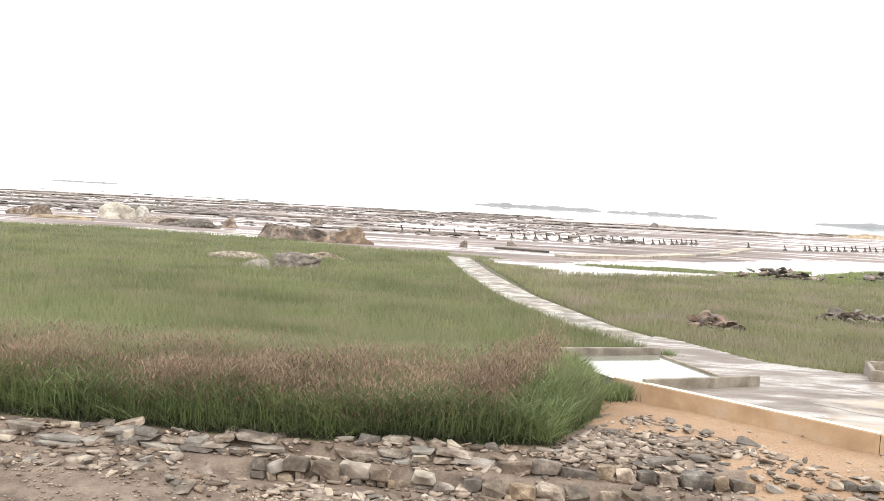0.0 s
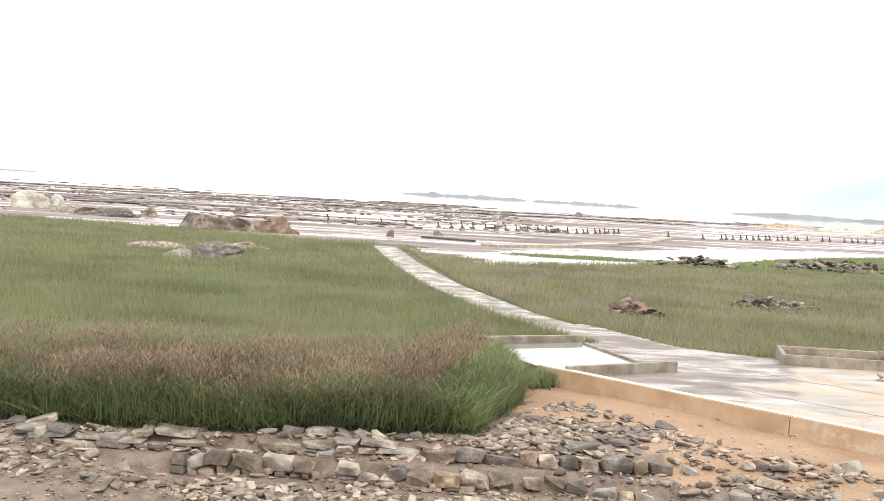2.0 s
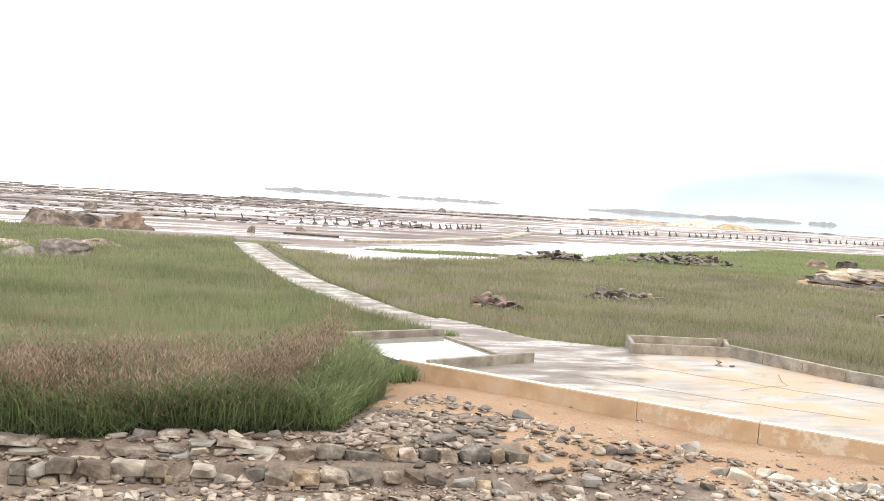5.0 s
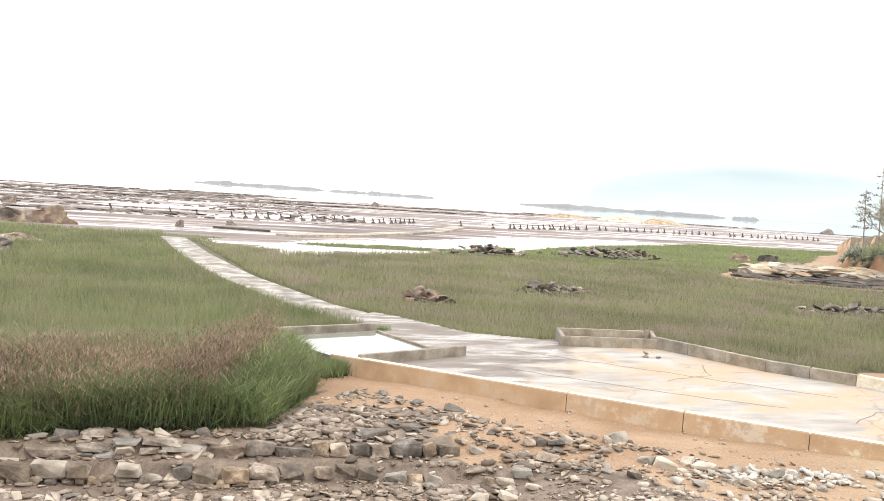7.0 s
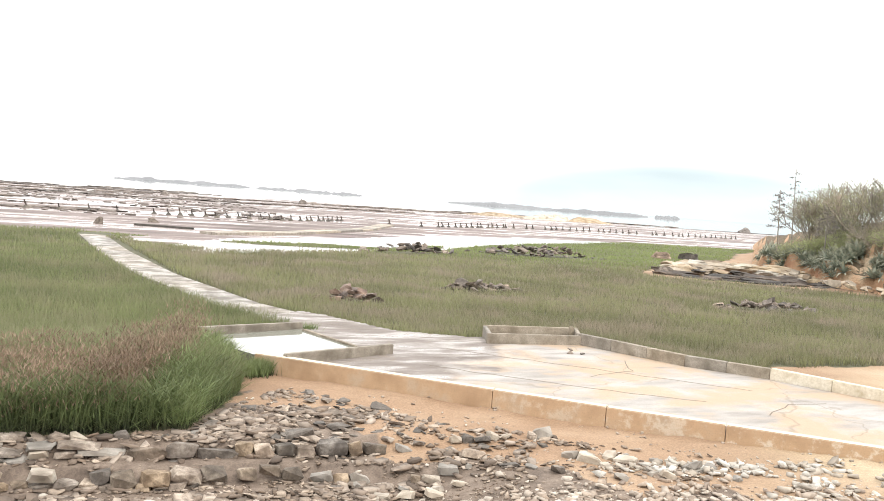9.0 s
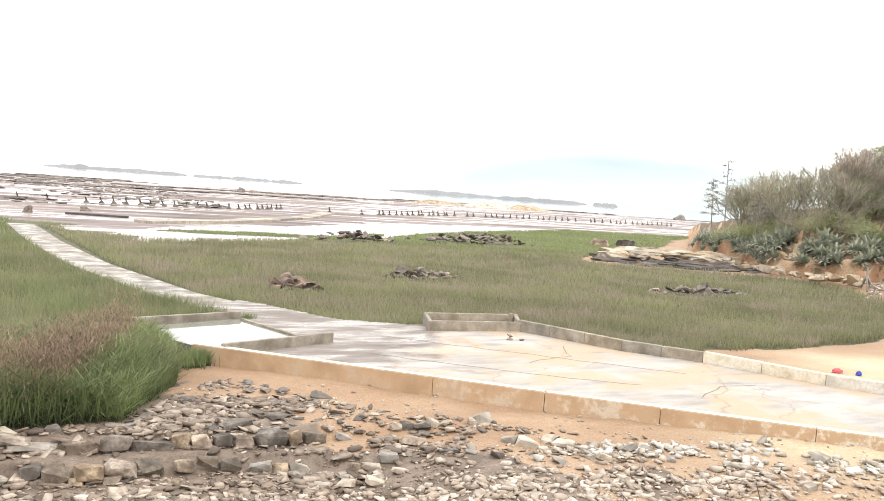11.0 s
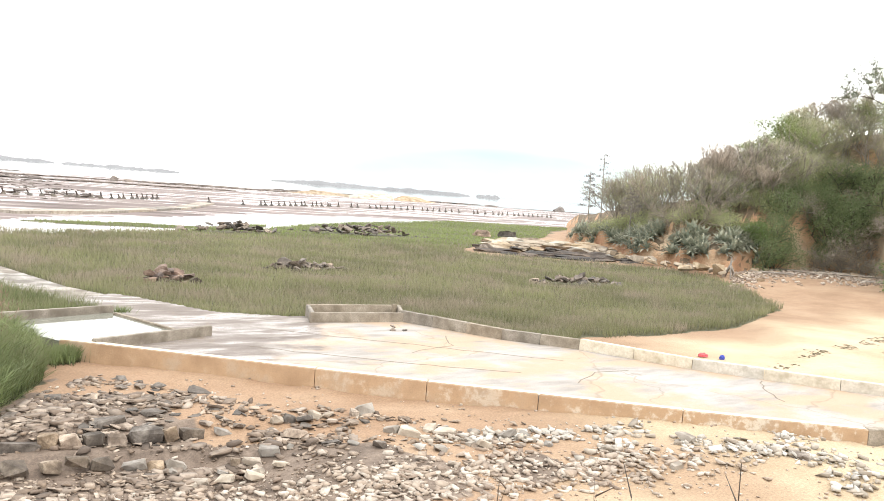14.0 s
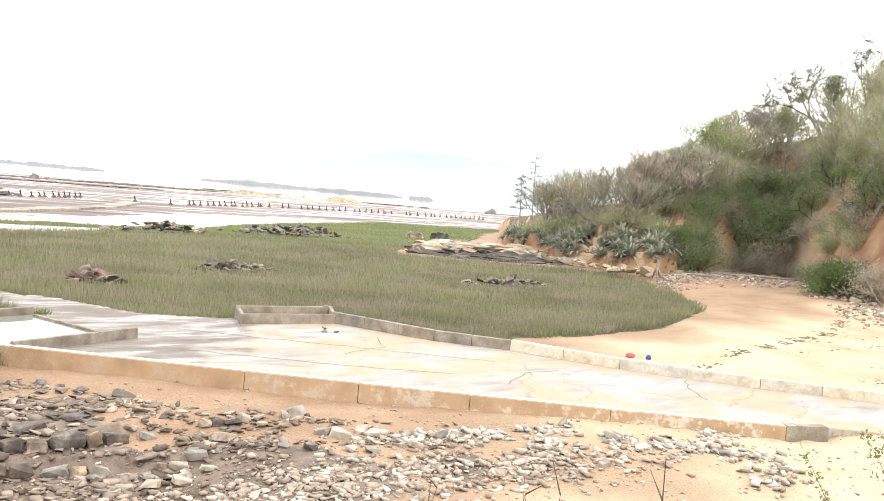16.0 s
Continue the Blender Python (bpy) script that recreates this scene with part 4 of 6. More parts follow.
def pebbles():
    r = np.random.RandomState(3)
    x, y = r.uniform(-11, 13, 52000), r.uniform(11.5, 21, 52000)
    m = inside(x, y, RUBBLE_AREA) & (r.uniform(0, 1, len(x)) < (0.42 + 0.45 * waves(x, y, 1.8, 41)) * np.where(bare_terrace(x, y), 0.12, 1.0) * np.where((x < -2.8) & (y < 16.2), 0.3, 1.0) * np.where(x + 0.5 * y > 13.5, 0.35, 1.0))
    scatter("shingle", "small grey stone chips scattered on silt", 200, GREY_GRAVEL, x[m], y[m], 0.04 + 0.24 * r.uniform(0, 1, m.sum()) ** 2, flat=0.3)
    x, y = r.uniform(-11, 9, 17000), r.uniform(14.2, 20.5, 17000)
    m = inside(x, y, RUBBLE_AREA) & (r.uniform(0, 1, len(x)) < (0.25 + 0.4 * waves(x, y, 2.6, 47)) * np.where(bare_terrace(x, y), 0.05, 1.0) * np.where((x < -2.8) & (y < 16.2), 0.12, 1.0) * np.where(x + 0.75 * (y - 15) > 7.8, 0.15, 1.0))
    scatter("broken_slabs", "flat broken stones packed in grey silt", 205, SLAB_BITS, x[m], y[m], 0.12 + 0.34 * r.uniform(0, 1, m.sum()) ** 1.6, "rubble", 0.26)
    x, y = r.uniform(-10, 8, 15000), r.uniform(10, 15.5, 15000)
    m = (r.uniform(0, 1, len(x)) < 0.35 + 0.5 * waves(x, y, 1.4, 43)) & (np.hypot(x, y) > 10.5)
    scatter("shingle", "crumbs of stone and shell in grey silt", 210, GREY_GRAVEL, x[m], y[m], r.uniform(0.025, 0.10, m.sum()), flat=0.45)
    # the pebble bed that runs from the ruined wall towards the ramp
    t = r.uniform(0, 1, 15000)
    x = 1.5 + 13.5 * t + r.normal(0, 0.5, 15000)
    y = 14.1 - 3.6 * t + r.normal(0, 0.6, 15000) - 0.35
    m = ~bare_terrace(x, y) & (r.uniform(0, 1, 15000) < (1.1 - t) * (0.7 + 0.4 * waves(x, y, 1.5, 44))) & (np.hypot(x, y) > 11)
    scatter("pebble_bed", "pale rounded pebbles and broken brick on sand", 220, PALE_GRAVEL, x[m], y[m], 0.035 + 0.25 * r.uniform(0, 1, m.sum()) ** 2.6, flat=0.36)
    x, y = r.uniform(4, 24, 3200), r.uniform(6, 20, 3200)
    m = ~inside(x, y, RAMP_EDGE) & (np.hypot(x, y) > 10.5) & (r.uniform(0, 1, 3200) < 0.4 + 0.5 * waves(x, y, 2.5, 45)) & (x * 0.76 + y * 0.65 < 21)
    scatter("pebble_scatter", "loose pale pebbles on orange sand", 230, PALE_GRAVEL, x[m], y[m], r.uniform(0.03, 0.13, m.sum()), flat=0.45)
    # heaps of whitish rubble and old mortar on the sand before the ramp wall
    cx, cy = np.array([(10.7, 13.6), (11.7, 13.2), (14.1, 12.5), (15.0, 11.3), (16.2, 9.9), (16.7, 9.2), (17.8, 10.6), (13.2, 11.6), (16.3, 8.3), (12.6, 12.9), (15.6, 10.4)]).T
    k = r.randint(0, len(cx), 900)
    x, y = cx[k] + r.normal(0, 0.42, 900), cy[k] + r.normal(0, 0.24, 900)
    m = ~inside(x, y, RAMP_EDGE) & (0.73 * y + 0.68 * x < 20.0)
    scatter("mortar_rubble", "whitish broken mortar and stone on sand", 250, WHITE_BITS, x[m], y[m], 0.05 + 0.28 * r.uniform(0, 1, m.sum()) ** 2, "rubble", 0.4)
    # stony top of the beach under the hill
    x, y = r.uniform(44, 72, 16000), r.uniform(19, 45, 16000)
    b, d = hill_polar(x, y)
    m = (d < 0.3) & (d > -14) & (b > 54) & (r.uniform(0, 1, 16000) < np.clip(1.1 + d / 14, 0, 1) * (0.5 + 0.5 * waves(x, y, 5, 46)))
    scatter("beach_shingle", "pale stones at the top of the beach", 240, PALE_GRAVEL, x[m], y[m], r.uniform(0.1, 0.42, m.sum()), flat=0.5)


def rock_heaps():
    for k, (px, py, w, d, h, count, material) in enumerate(ROCK_PILES):
        top = new("stone_heap")
        label = "heap of reddish brown slabs in the marsh grass" if material is RED_STONE else "low heap of dark broken stones in the marsh grass"
        tagged(top, label, "stone heap", "stone heaps in the marsh")
        rnd = random.Random(300 + k)
        for _ in range(count):
            u, v = max(-1, min(1, rnd.gauss(0, 0.42))), max(-1, min(1, rnd.gauss(0, 0.42)))
            z = h * max(0.0, 1 - u * u - v * v) * rnd.uniform(0.35, 0.9)
            x, y = px + u * w / 2 * 1.1, py + v * d / 2
            kinds = REDS if material is RED_STONE else (DARKS if rnd.random() < 0.72 else SLABS)
            put_stone("stone", kinds, rnd, x, y, float(ground_height(x, y)) + z * 0.75, rnd.uniform(0.35, 0.9) * (1.35 if py > 60 else 1), top, None, 16, 0.1)


def boulder(name, label, x, y, z, size, material, seed, turn=0, detail=4, facets=0.5):
    """A weathered rock: a ball cut by random planes, with cracks and fine unevenness."""
    rnd = random.Random(seed)
    bm = bmesh.new()
    bmesh.ops.create_icosphere(bm, subdivisions=detail, radius=1)
    planes = [(Vector((rnd.gauss(0, 1), rnd.gauss(0, 1), rnd.gauss(0.2, 0.8))).normalized(), rnd.uniform(0.42, 0.8)) for _ in range(11)]
    off = Vector((seed * 3.1, seed * 1.7, 0))
    for v in bm.verts:
        p = v.co.copy()
        for n, d in planes:
            over = p.dot(n) - d
            if over > 0:
                p -= n * over * min(1.0, facets * 1.9)
        p *= 1 + 0.16 * noise.noise(p * 1.6 + off) + 0.09 * noise.noise(p * 4.2 + off) + 0.05 * noise.noise(p * 10 + off)
        bed = math.sin(p.z * 11 + 1.6 * noise.noise(p * 1.1 + off))
        p.x, p.y = p.x * (1 + 0.045 * math.copysign(abs(bed) ** 0.4, bed)), p.y * (1 + 0.045 * math.copysign(abs(bed) ** 0.4, bed))
        p -= p.normalized() * 0.10 * max(0.0, 1 - abs(noise.noise(p * 1.3 + off * 2)) * 14)
        v.co = Vector((p.x * size[0] / 2, p.y * size[1] / 2, p.z * size[2]))
    ob = part(name, bm, material, None)
    ob.matrix_basis = pose(x, y, z, 0, 0, turn)
    return tagged(ob, label, "rock", "boulders along the shore")


def shore_boulders():
    boulder("boulder", "large bleached white boulder on the tidal flat", -47.7, 126.4, -0.6, (6.4, 4.5, 2.9), WHITE_ROCK, 1)
    boulder("boulder", "smaller pale boulder against a white one", -44.4, 126.0, -0.6, (2.6, 2.4, 2.2), WHITE_ROCK, 2)
    boulder("boulder", "dark rounded boulder on the tidal flat", -56.7, 121.2, -0.6, (4.6, 3.2, 2.1), DARK_STONE, 3)
    boulder("boulder", "low dark boulder on the tidal flat", -62.7, 125.2, -0.5, (3.6, 2.6, 1.2), DARK_STONE, 4)
    boulder("rock_ledge", "low grey rock ledge between boulders", -38.6, 119.3, -0.6, (14, 4.4, 2.1), STONE, 5)
    boulder("rock_ledge", "flat brown rock ledge at the marsh edge", -33.5, 114.0, -0.5, (14, 4.0, 1.5), STONE, 6)
    boulder("rock_ledge", "flat pale rock ledge at the marsh edge", -52, 117.0, -0.5, (11, 3.0, 0.8), SANDSTONE, 16)
    boulder("boulder", "rounded brown boulder at the marsh edge", -29.7, 118.9, -0.6, (3.8, 3.0, 1.9), BOULDER, 7)
    boulder("boulder", "broad cracked brown granite boulder at the marsh edge", -17.2, 97.0, -0.7, (9.0, 4.8, 2.9), BOULDER, 8, 10)
    boulder("boulder", "flat topped brown granite boulder between larger ones", -14.0, 96.9, -0.7, (7.4, 4.4, 2.9), BOULDER, 31, -4)
    boulder("boulder", "long sloping brown granite boulder at the marsh edge", -11.4, 96.4, -0.8, (11.0, 4.6, 2.6), BOULDER, 9, -6)
    boulder("boulder", "dark boulder on the tidal flat", -21.9, 148.9, -0.6, (3.4, 2.6, 1.5), DARK_STONE, 10)
    boulder("boulder", "small dark boulder at the end of the causeway", 2.5, 102.0, -0.5, (1.6, 1.4, 1.0), DARK_STONE, 11)
    boulder("boulder", "low dark rock on the tidal flat", 9.0, 111.5, -0.5, (2.4, 1.8, 0.75), DARK_STONE, 12)
    boulder("boulder", "dark rock far out on the flat", 77.6, 315.4, -0.9, (5, 4, 2.6), REEF, 13)
    boulder("boulder", "low dark rock far out on the flat", 83.5, 318.4, -0.9, (7, 4, 1.8), REEF, 14)
    boulder("boulder", "dark rock far out on the flat", 28.4, 309.8, -0.9, (4, 3.5, 2.2), REEF, 15)
    boulder("boulder", "low grey boulder in green meadow", 63.2, 81.9, -0.1, (3.0, 2.2, 1.0), BOULDER, 17)
    boulder("boulder", "dark grey boulder in green meadow", 67.0, 81.5, -0.1, (3.1, 2.4, 1.35), DARK_STONE, 18)
    boulder("boulder", "flat pale boulder at the point", 49.6, 60.4, 0.05, (3.6, 2.4, 1.1), SANDSTONE, 19, -20)
    boulder("boulder", "dark blocky boulder at the point", 47.6, 60.4, 0.05, (1.9, 1.6, 1.0), DARK_STONE, 20)
    boulder("boulder", "dark wet boulder far out on the flat", 306, 334, -0.9, (8, 6, 4), REEF, 21)
    boulder("rock_outcrop", "grey cracked rock outcrop in marsh grass", -14.4, 61.6, -0.1, (5.0, 2.6, 1.25), STONE, 22, 8)
    boulder("rock_outcrop", "small flat pale rock in marsh grass", -11.7, 54.3, -0.1, (3.0, 1.7, 1.0), PALE_STONE, 23)
    boulder("rock_outcrop", "pale sloping rock outcrop in marsh grass", -9.5, 55.0, -0.1, (5.2, 2.6, 1.35), STONE, 24, -6)
    boulder("rock_outcrop", "flat brown rock in marsh grass", -9.4, 64.8, 0.0, (5.6, 1.8, 0.9), STONE, 25)
    boulder("rock_outcrop", "pale yellow sandstone outcrop on the far shore", 170, 336, -0.8, (34, 12, 3.6), SANDSTONE, 26)
    boulder("rock_outcrop", "broad pale yellow sandstone outcrop on the far shore", 184, 316, -0.8, (30, 14, 5.2), WHITE_ROCK, 27)
    boulder("rock_outcrop", "low yellow sandstone outcrop on the far shore", 208, 322, -0.8, (36, 12, 2.8), SANDSTONE, 28)
    boulder("stone", "grey stone in the grass edge", 27.5, 26.4, -0.05, (0.7, 0.5, 0.4), STONE, 29, 0, 3)


def reefs():
    """Bands of dark oyster-covered rock on the flat: many low lumps in long strips, one object a band."""
    rnd = np.random.RandomState(9)
    bands = [(-130, 190, 150, 9, 520), (-70, 165, 70, 5, 260), (-40, 185, 60, 4, 200), (-110, 240, 160, 10, 420), (-60, 300, 170, 12, 420), (-160, 330, 190, 14, 380), (-10, 250, 120, 6, 240), (40, 262, 130, 5, 240),
             (-20, 390, 160, 9, 260), (30, 438, 48, 5, 160), (-58, 560, 40, 6, 60), (90, 320, 120, 6, 220), (0, 348, 70, 6, 160), (150, 345, 140, 9, 260), (230, 360, 120, 7, 220), (260, 420, 160, 9, 200), (330, 470, 180, 8, 180), (-7, 137, 24, 3, 90), (-150, 460, 130, 8, 200), (-190, 270, 90, 8, 220)]
    for k, (cx, cy, w, d, count) in enumerate(bands):
        count = int(count * 1.3)
        u = rnd.uniform(-1, 1, count)
        along_x = cx + u * w / 2
        along_y = cy + 0.16 * (along_x - cx) + d * 0.5 * waves(along_x, along_x * 0.3, w / 3.5, 60 + k) + rnd.normal(0, d * 0.22, count)
        size = rnd.uniform(1.2, 4.2, count) * (1 + cy / 500)
        gap = waves(along_x, along_y * 3, w / 5, 90 + k) > -0.25
        along_x, along_y, size = along_x[gap], along_y[gap], size[gap]
        scatter("reef", "low band of dark oyster covered rock on the mudflat", 400 + 7 * k, REEF, along_x, along_y, size, "reef", 0.11, -0.05)


def flat_rocks():
    """Rough speckle of small rocks over the nearer flat."""
    r = np.random.RandomState(77)
    x, y = r.uniform(-150, 60, 5200), r.uniform(128, 300, 5200)
    m = (waves(x * 0.35, y, 22, 78) > 0.05) & (y + 0.25 * x > 122) & (x < 20 + 0.1 * y)
    scatter("flat_rocks", "scattered small dark rocks and oysters on the mudflat", 700, REEF, x[m], y[m], r.uniform(0.5, 2.2, m.sum()), "rocks", 0.16)


flat_rocks()
loose_stones()
rock_heaps()
shore_boulders()
reefs()


# ---- stakes on the flat: slanted iron rails in concrete feet ----
RUST = rocky("rusted_iron", (0.028, 0.022, 0.02), (0.055, 0.042, 0.034), (0.10, 0.07, 0.05), 30, 3, 0.8, 0.2, 0.4)
FOOT = rocky("weed_covered_concrete_foot", (0.05, 0.045, 0.038), (0.11, 0.095, 0.08), (0.20, 0.175, 0.15), 6, 1.2, 0.85, 0.2, 0.5)


def build_stake():
    top = new("beach_stake")
    tagged(top, "rusty slanted iron rail set in a dark concrete foot", "beach stake", "stakes across the flat")
    bm = bmesh.new()
    low = bmesh.ops.create_cone(bm, cap_ends=True, segments=10, radius1=0.85, radius2=0.34, depth=0.62)
    bmesh.ops.translate(bm, verts=low["verts"], vec=(0, 0, 0.24))
    part("concrete_foot", bm, FOOT, top)
    bm = bmesh.new()
    web, flange = (0.10, 0.2), (0.28, 0.07)
    for (w, d), oy in ((web, 0), (flange, 0.09), (flange, -0.09)):
        box = bmesh.ops.create_cube(bm, size=1)["verts"]
        for v in box:
            v.co = Vector((v.co.x * w, v.co.y * d + oy, v.co.z * 1.05))
    bmesh.ops.transform(bm, matrix=pose(-0.12, 0, 0.92, 0, -17, 0), verts=bm.verts)
    part("iron_rail", bm, RUST, top)
    return top


def stakes():
    first = build_stake()
    rnd = random.Random(21)
    spots = [(-6.4, 133.6), (-2.3, 135), (2.0, 136.6), (5.9, 139.7)]
    spots += [(x, y) for x, y, _ in along([(11.2, 137.8), (19.7, 138), (29.1, 141), (33.6, 142.5)], 1.9)]
    spots += [(x, y) for x, y, _ in along([(35.5, 143.5), (47, 157)], 2.1)]
    spots += [(51.6, 152.4), (54.5, 152.0), (60.5, 151.2)]
    spots += [(x, y) for x, y, _ in along([(64.5, 153.5), (91, 174), (112, 184), (132, 189.5), (152, 192), (182, 200)], 2.55)]
    for k, (x, y) in enumerate(spots):
        m = pose(x + rnd.gauss(0, 0.12), y + rnd.gauss(0, 0.3), float(ground_height(x, y)) - 0.03, rnd.gauss(0, 3), rnd.gauss(0, 6), rnd.gauss(0, 14)) @ Matrix.Diagonal((0.8, 0.8, rnd.uniform(0.7, 0.92), 1))
        if k == 0:
            first.matrix_basis = m
        elif not (k > 22 and rnd.random() < 0.05):
            copy_thing(first, m)


stakes()


def breakwater():
    bm = prism(bmesh.new(), [(6.2, 102.4), (12.4, 99.7), (12.6, 100.1), (6.4, 102.8)], -0.6, -0.16)
    bmesh.ops.bevel(bm, geom=bm.edges[:], offset=0.04, segments=1, affect="EDGES")
    tagged(part("concrete_beam", bm, FOOT, None), "long dark concrete beam lying on the flat", "beam")
    left, right = strip(refine([(13, 92), (24, 101), (40, 122), (52, 146)], 5), 2.4)
    top = tagged(new("old_causeway"), "narrow pale sandy stone causeway across the flat", "path", kind="structure")
    for k in range(len(left) - 1):
        bm = prism(bmesh.new(), [tuple(right[k]), tuple(right[k + 1]), tuple(left[k + 1]), tuple(left[k])], -0.7, -0.12 + 0.03 * math.sin(k * 2.1))
        part("causeway_slab", bm, PALE_STONE, top)


breakwater()

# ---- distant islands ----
# even greys that carry the haze of distance in the colour itself
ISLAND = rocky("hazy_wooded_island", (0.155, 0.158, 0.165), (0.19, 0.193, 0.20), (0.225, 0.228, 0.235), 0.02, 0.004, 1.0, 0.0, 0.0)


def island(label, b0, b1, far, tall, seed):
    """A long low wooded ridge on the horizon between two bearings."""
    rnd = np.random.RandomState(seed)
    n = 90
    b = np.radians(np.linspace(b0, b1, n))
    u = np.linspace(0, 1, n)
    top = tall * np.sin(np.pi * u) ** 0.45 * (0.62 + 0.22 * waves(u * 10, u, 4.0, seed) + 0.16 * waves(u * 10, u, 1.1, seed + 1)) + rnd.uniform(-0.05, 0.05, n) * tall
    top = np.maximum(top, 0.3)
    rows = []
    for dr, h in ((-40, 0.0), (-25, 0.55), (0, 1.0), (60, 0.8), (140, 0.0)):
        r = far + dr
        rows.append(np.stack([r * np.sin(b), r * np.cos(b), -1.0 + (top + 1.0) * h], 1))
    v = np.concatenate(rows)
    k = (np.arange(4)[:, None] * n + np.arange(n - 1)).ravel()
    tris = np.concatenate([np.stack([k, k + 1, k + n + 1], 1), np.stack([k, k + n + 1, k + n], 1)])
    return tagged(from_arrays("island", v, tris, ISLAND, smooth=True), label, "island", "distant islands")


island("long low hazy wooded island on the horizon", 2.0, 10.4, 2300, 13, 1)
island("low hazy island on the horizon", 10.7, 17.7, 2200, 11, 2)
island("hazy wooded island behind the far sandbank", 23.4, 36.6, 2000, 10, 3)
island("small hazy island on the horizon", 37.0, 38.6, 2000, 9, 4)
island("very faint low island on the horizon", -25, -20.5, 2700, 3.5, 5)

# ---- the wooded hill ----
HILL_BEARING = np.array([42.4, 43.2, 43.9, 45.9, 47.8, 50.8, 54.1, 58.5, 61.9, 64.5, 67.2, 75, 85, 100, 130])
HILL_FOOT = np.array([106, 98, 93, 83, 76, 70, 69, 78.5, 79, 68, 60, 52, 48, 46, 48.0])
HILL_TOP = np.array([-3.0, -0.6, 1.6, 3.2, 4.5, 5.8, 7.2, 12.4, 14.2, 14.2, 14.2, 13.5, 13.5, 13.5, 13.5])


HILL_CLIFF = np.array([1.0, 1.2, 1.4, 1.5, 1.5, 1.6, 1.9, 2.2, 2.0, 2.6, 2.4, 2.0, 2.0, 2.0, 2.0])


def hill_polar(x, y):
    """Bearing in degrees, and the distance inland of the hill's foot."""
    b = np.degrees(np.arctan2(x, y))
    return b, np.hypot(x, y) - np.interp(b, HILL_BEARING, HILL_FOOT)


def hill_height(b, d):
    b, d = np.asarray(b, float), np.asarray(d, float)
    r = np.interp(b, HILL_BEARING, HILL_FOOT) + d
    x, y = r * np.sin(np.radians(b)), r * np.cos(np.radians(b))
    top = np.interp(b, HILL_BEARING, HILL_TOP)
    cliff = np.minimum(np.interp(b, HILL_BEARING, HILL_CLIFF) + 1.4 * np.exp(-((b - 57.4) / 0.8) ** 2) + 0.5 * waves(x, y, 9, 51), top)
    lip = 1.7 + 0.7 * waves(x, y, 5, 52)
    z = 0.25 + cliff * step(d, 0, lip) + (top - cliff) * np.clip((d - 1.2) / 15, 0, 1) ** 0.85
    return z + (0.16 * waves(x, y, 2.0, 53) + 0.25 * waves(x, y, 5, 54)) * step(d, -0.5, 2) - 1.2 * step(-d, 0.5, 2)


def hill_point(b, d):
    r = float(np.interp(b, HILL_BEARING, HILL_FOOT)) + d
    return r * math.sin(radians(b)), r * math.cos(radians(b)), float(hill_height(b, d))


def hill_material():
    m, n, l, p = nodes_of("eroded_red_earth")
    geo = n.new("ShaderNodeNewGeometry")
    pos = geo.outputs["Position"]
    split = n.new("ShaderNodeSeparateXYZ")
    l.new(geo.outputs["True Normal"], split.inputs[0])
    big = noise_node(n, l, pos, 0.22, 5.0)
    mid = noise_node(n, l, pos, 1.3, 6.0, 0.65)
    fine = noise_node(n, l, pos, 7.0, 5.0, 0.7)
    earth = ramp_node(n, l, big, ((0.35, (0.46, 0.235, 0.13)), (0.5, (0.64, 0.40, 0.235)), (0.62, (0.72, 0.56, 0.38))))
    earth = mix_node(n, l, range_node(n, l, fine, 0.4, 0.75, 0.0, 0.5), earth, (0.33, 0.17, 0.095))
    litter = ramp_node(n, l, mid, ((0.3, (0.10, 0.083, 0.05)), (0.7, (0.24, 0.17, 0.105))))
    col = mix_node(n, l, range_node(n, l, math_node(n, l, "ADD", split.outputs[2], math_node(n, l, "MULTIPLY", math_node(n, l, "SUBTRACT", mid, 0.5), 0.5)), 0.66, 0.84), earth, litter)
    l.new(col, p.inputs["Base Color"])
    p.inputs["Roughness"].default_value = 0.95
    bump_node(n, l, p, math_node(n, l, "ADD", mid, fine), 1.0, 0.5)
    return m


def build_hill():
    bs = np.concatenate([np.arange(42.4, 68, 0.22), np.arange(68, 131, 2.0)])
    ds = np.concatenate([np.arange(-2, 4, 0.3), np.arange(4, 22, 1.0), [30, 60, 120]])
    b, d = np.meshgrid(bs, ds)
    r = np.interp(b, HILL_BEARING, HILL_FOOT) + d
    rad = np.radians(b)
    wob = 0.35 * waves(r * np.sin(rad), r * np.cos(rad), 1.7, 55) * step(d, -0.3, 0.6) * step(4 - d, 0, 2)
    z = hill_height(b, d)
    r = r + wob
    n = len(bs)
    k = (np.arange(len(ds) - 1)[:, None] * n + np.arange(n - 1)).ravel()
    tris = np.concatenate([np.stack([k, k + 1, k + n + 1], 1), np.stack([k, k + n + 1, k + n], 1)])
    ob = from_arrays("hillside", np.stack([r * np.sin(rad), r * np.cos(rad), z], -1).reshape(-1, 3), tris, hill_material(), smooth=True)
    return tagged(ob, "steep hillside of eroded orange earth under scrub", "hillside", kind="structure")


build_hill()
pebbles()

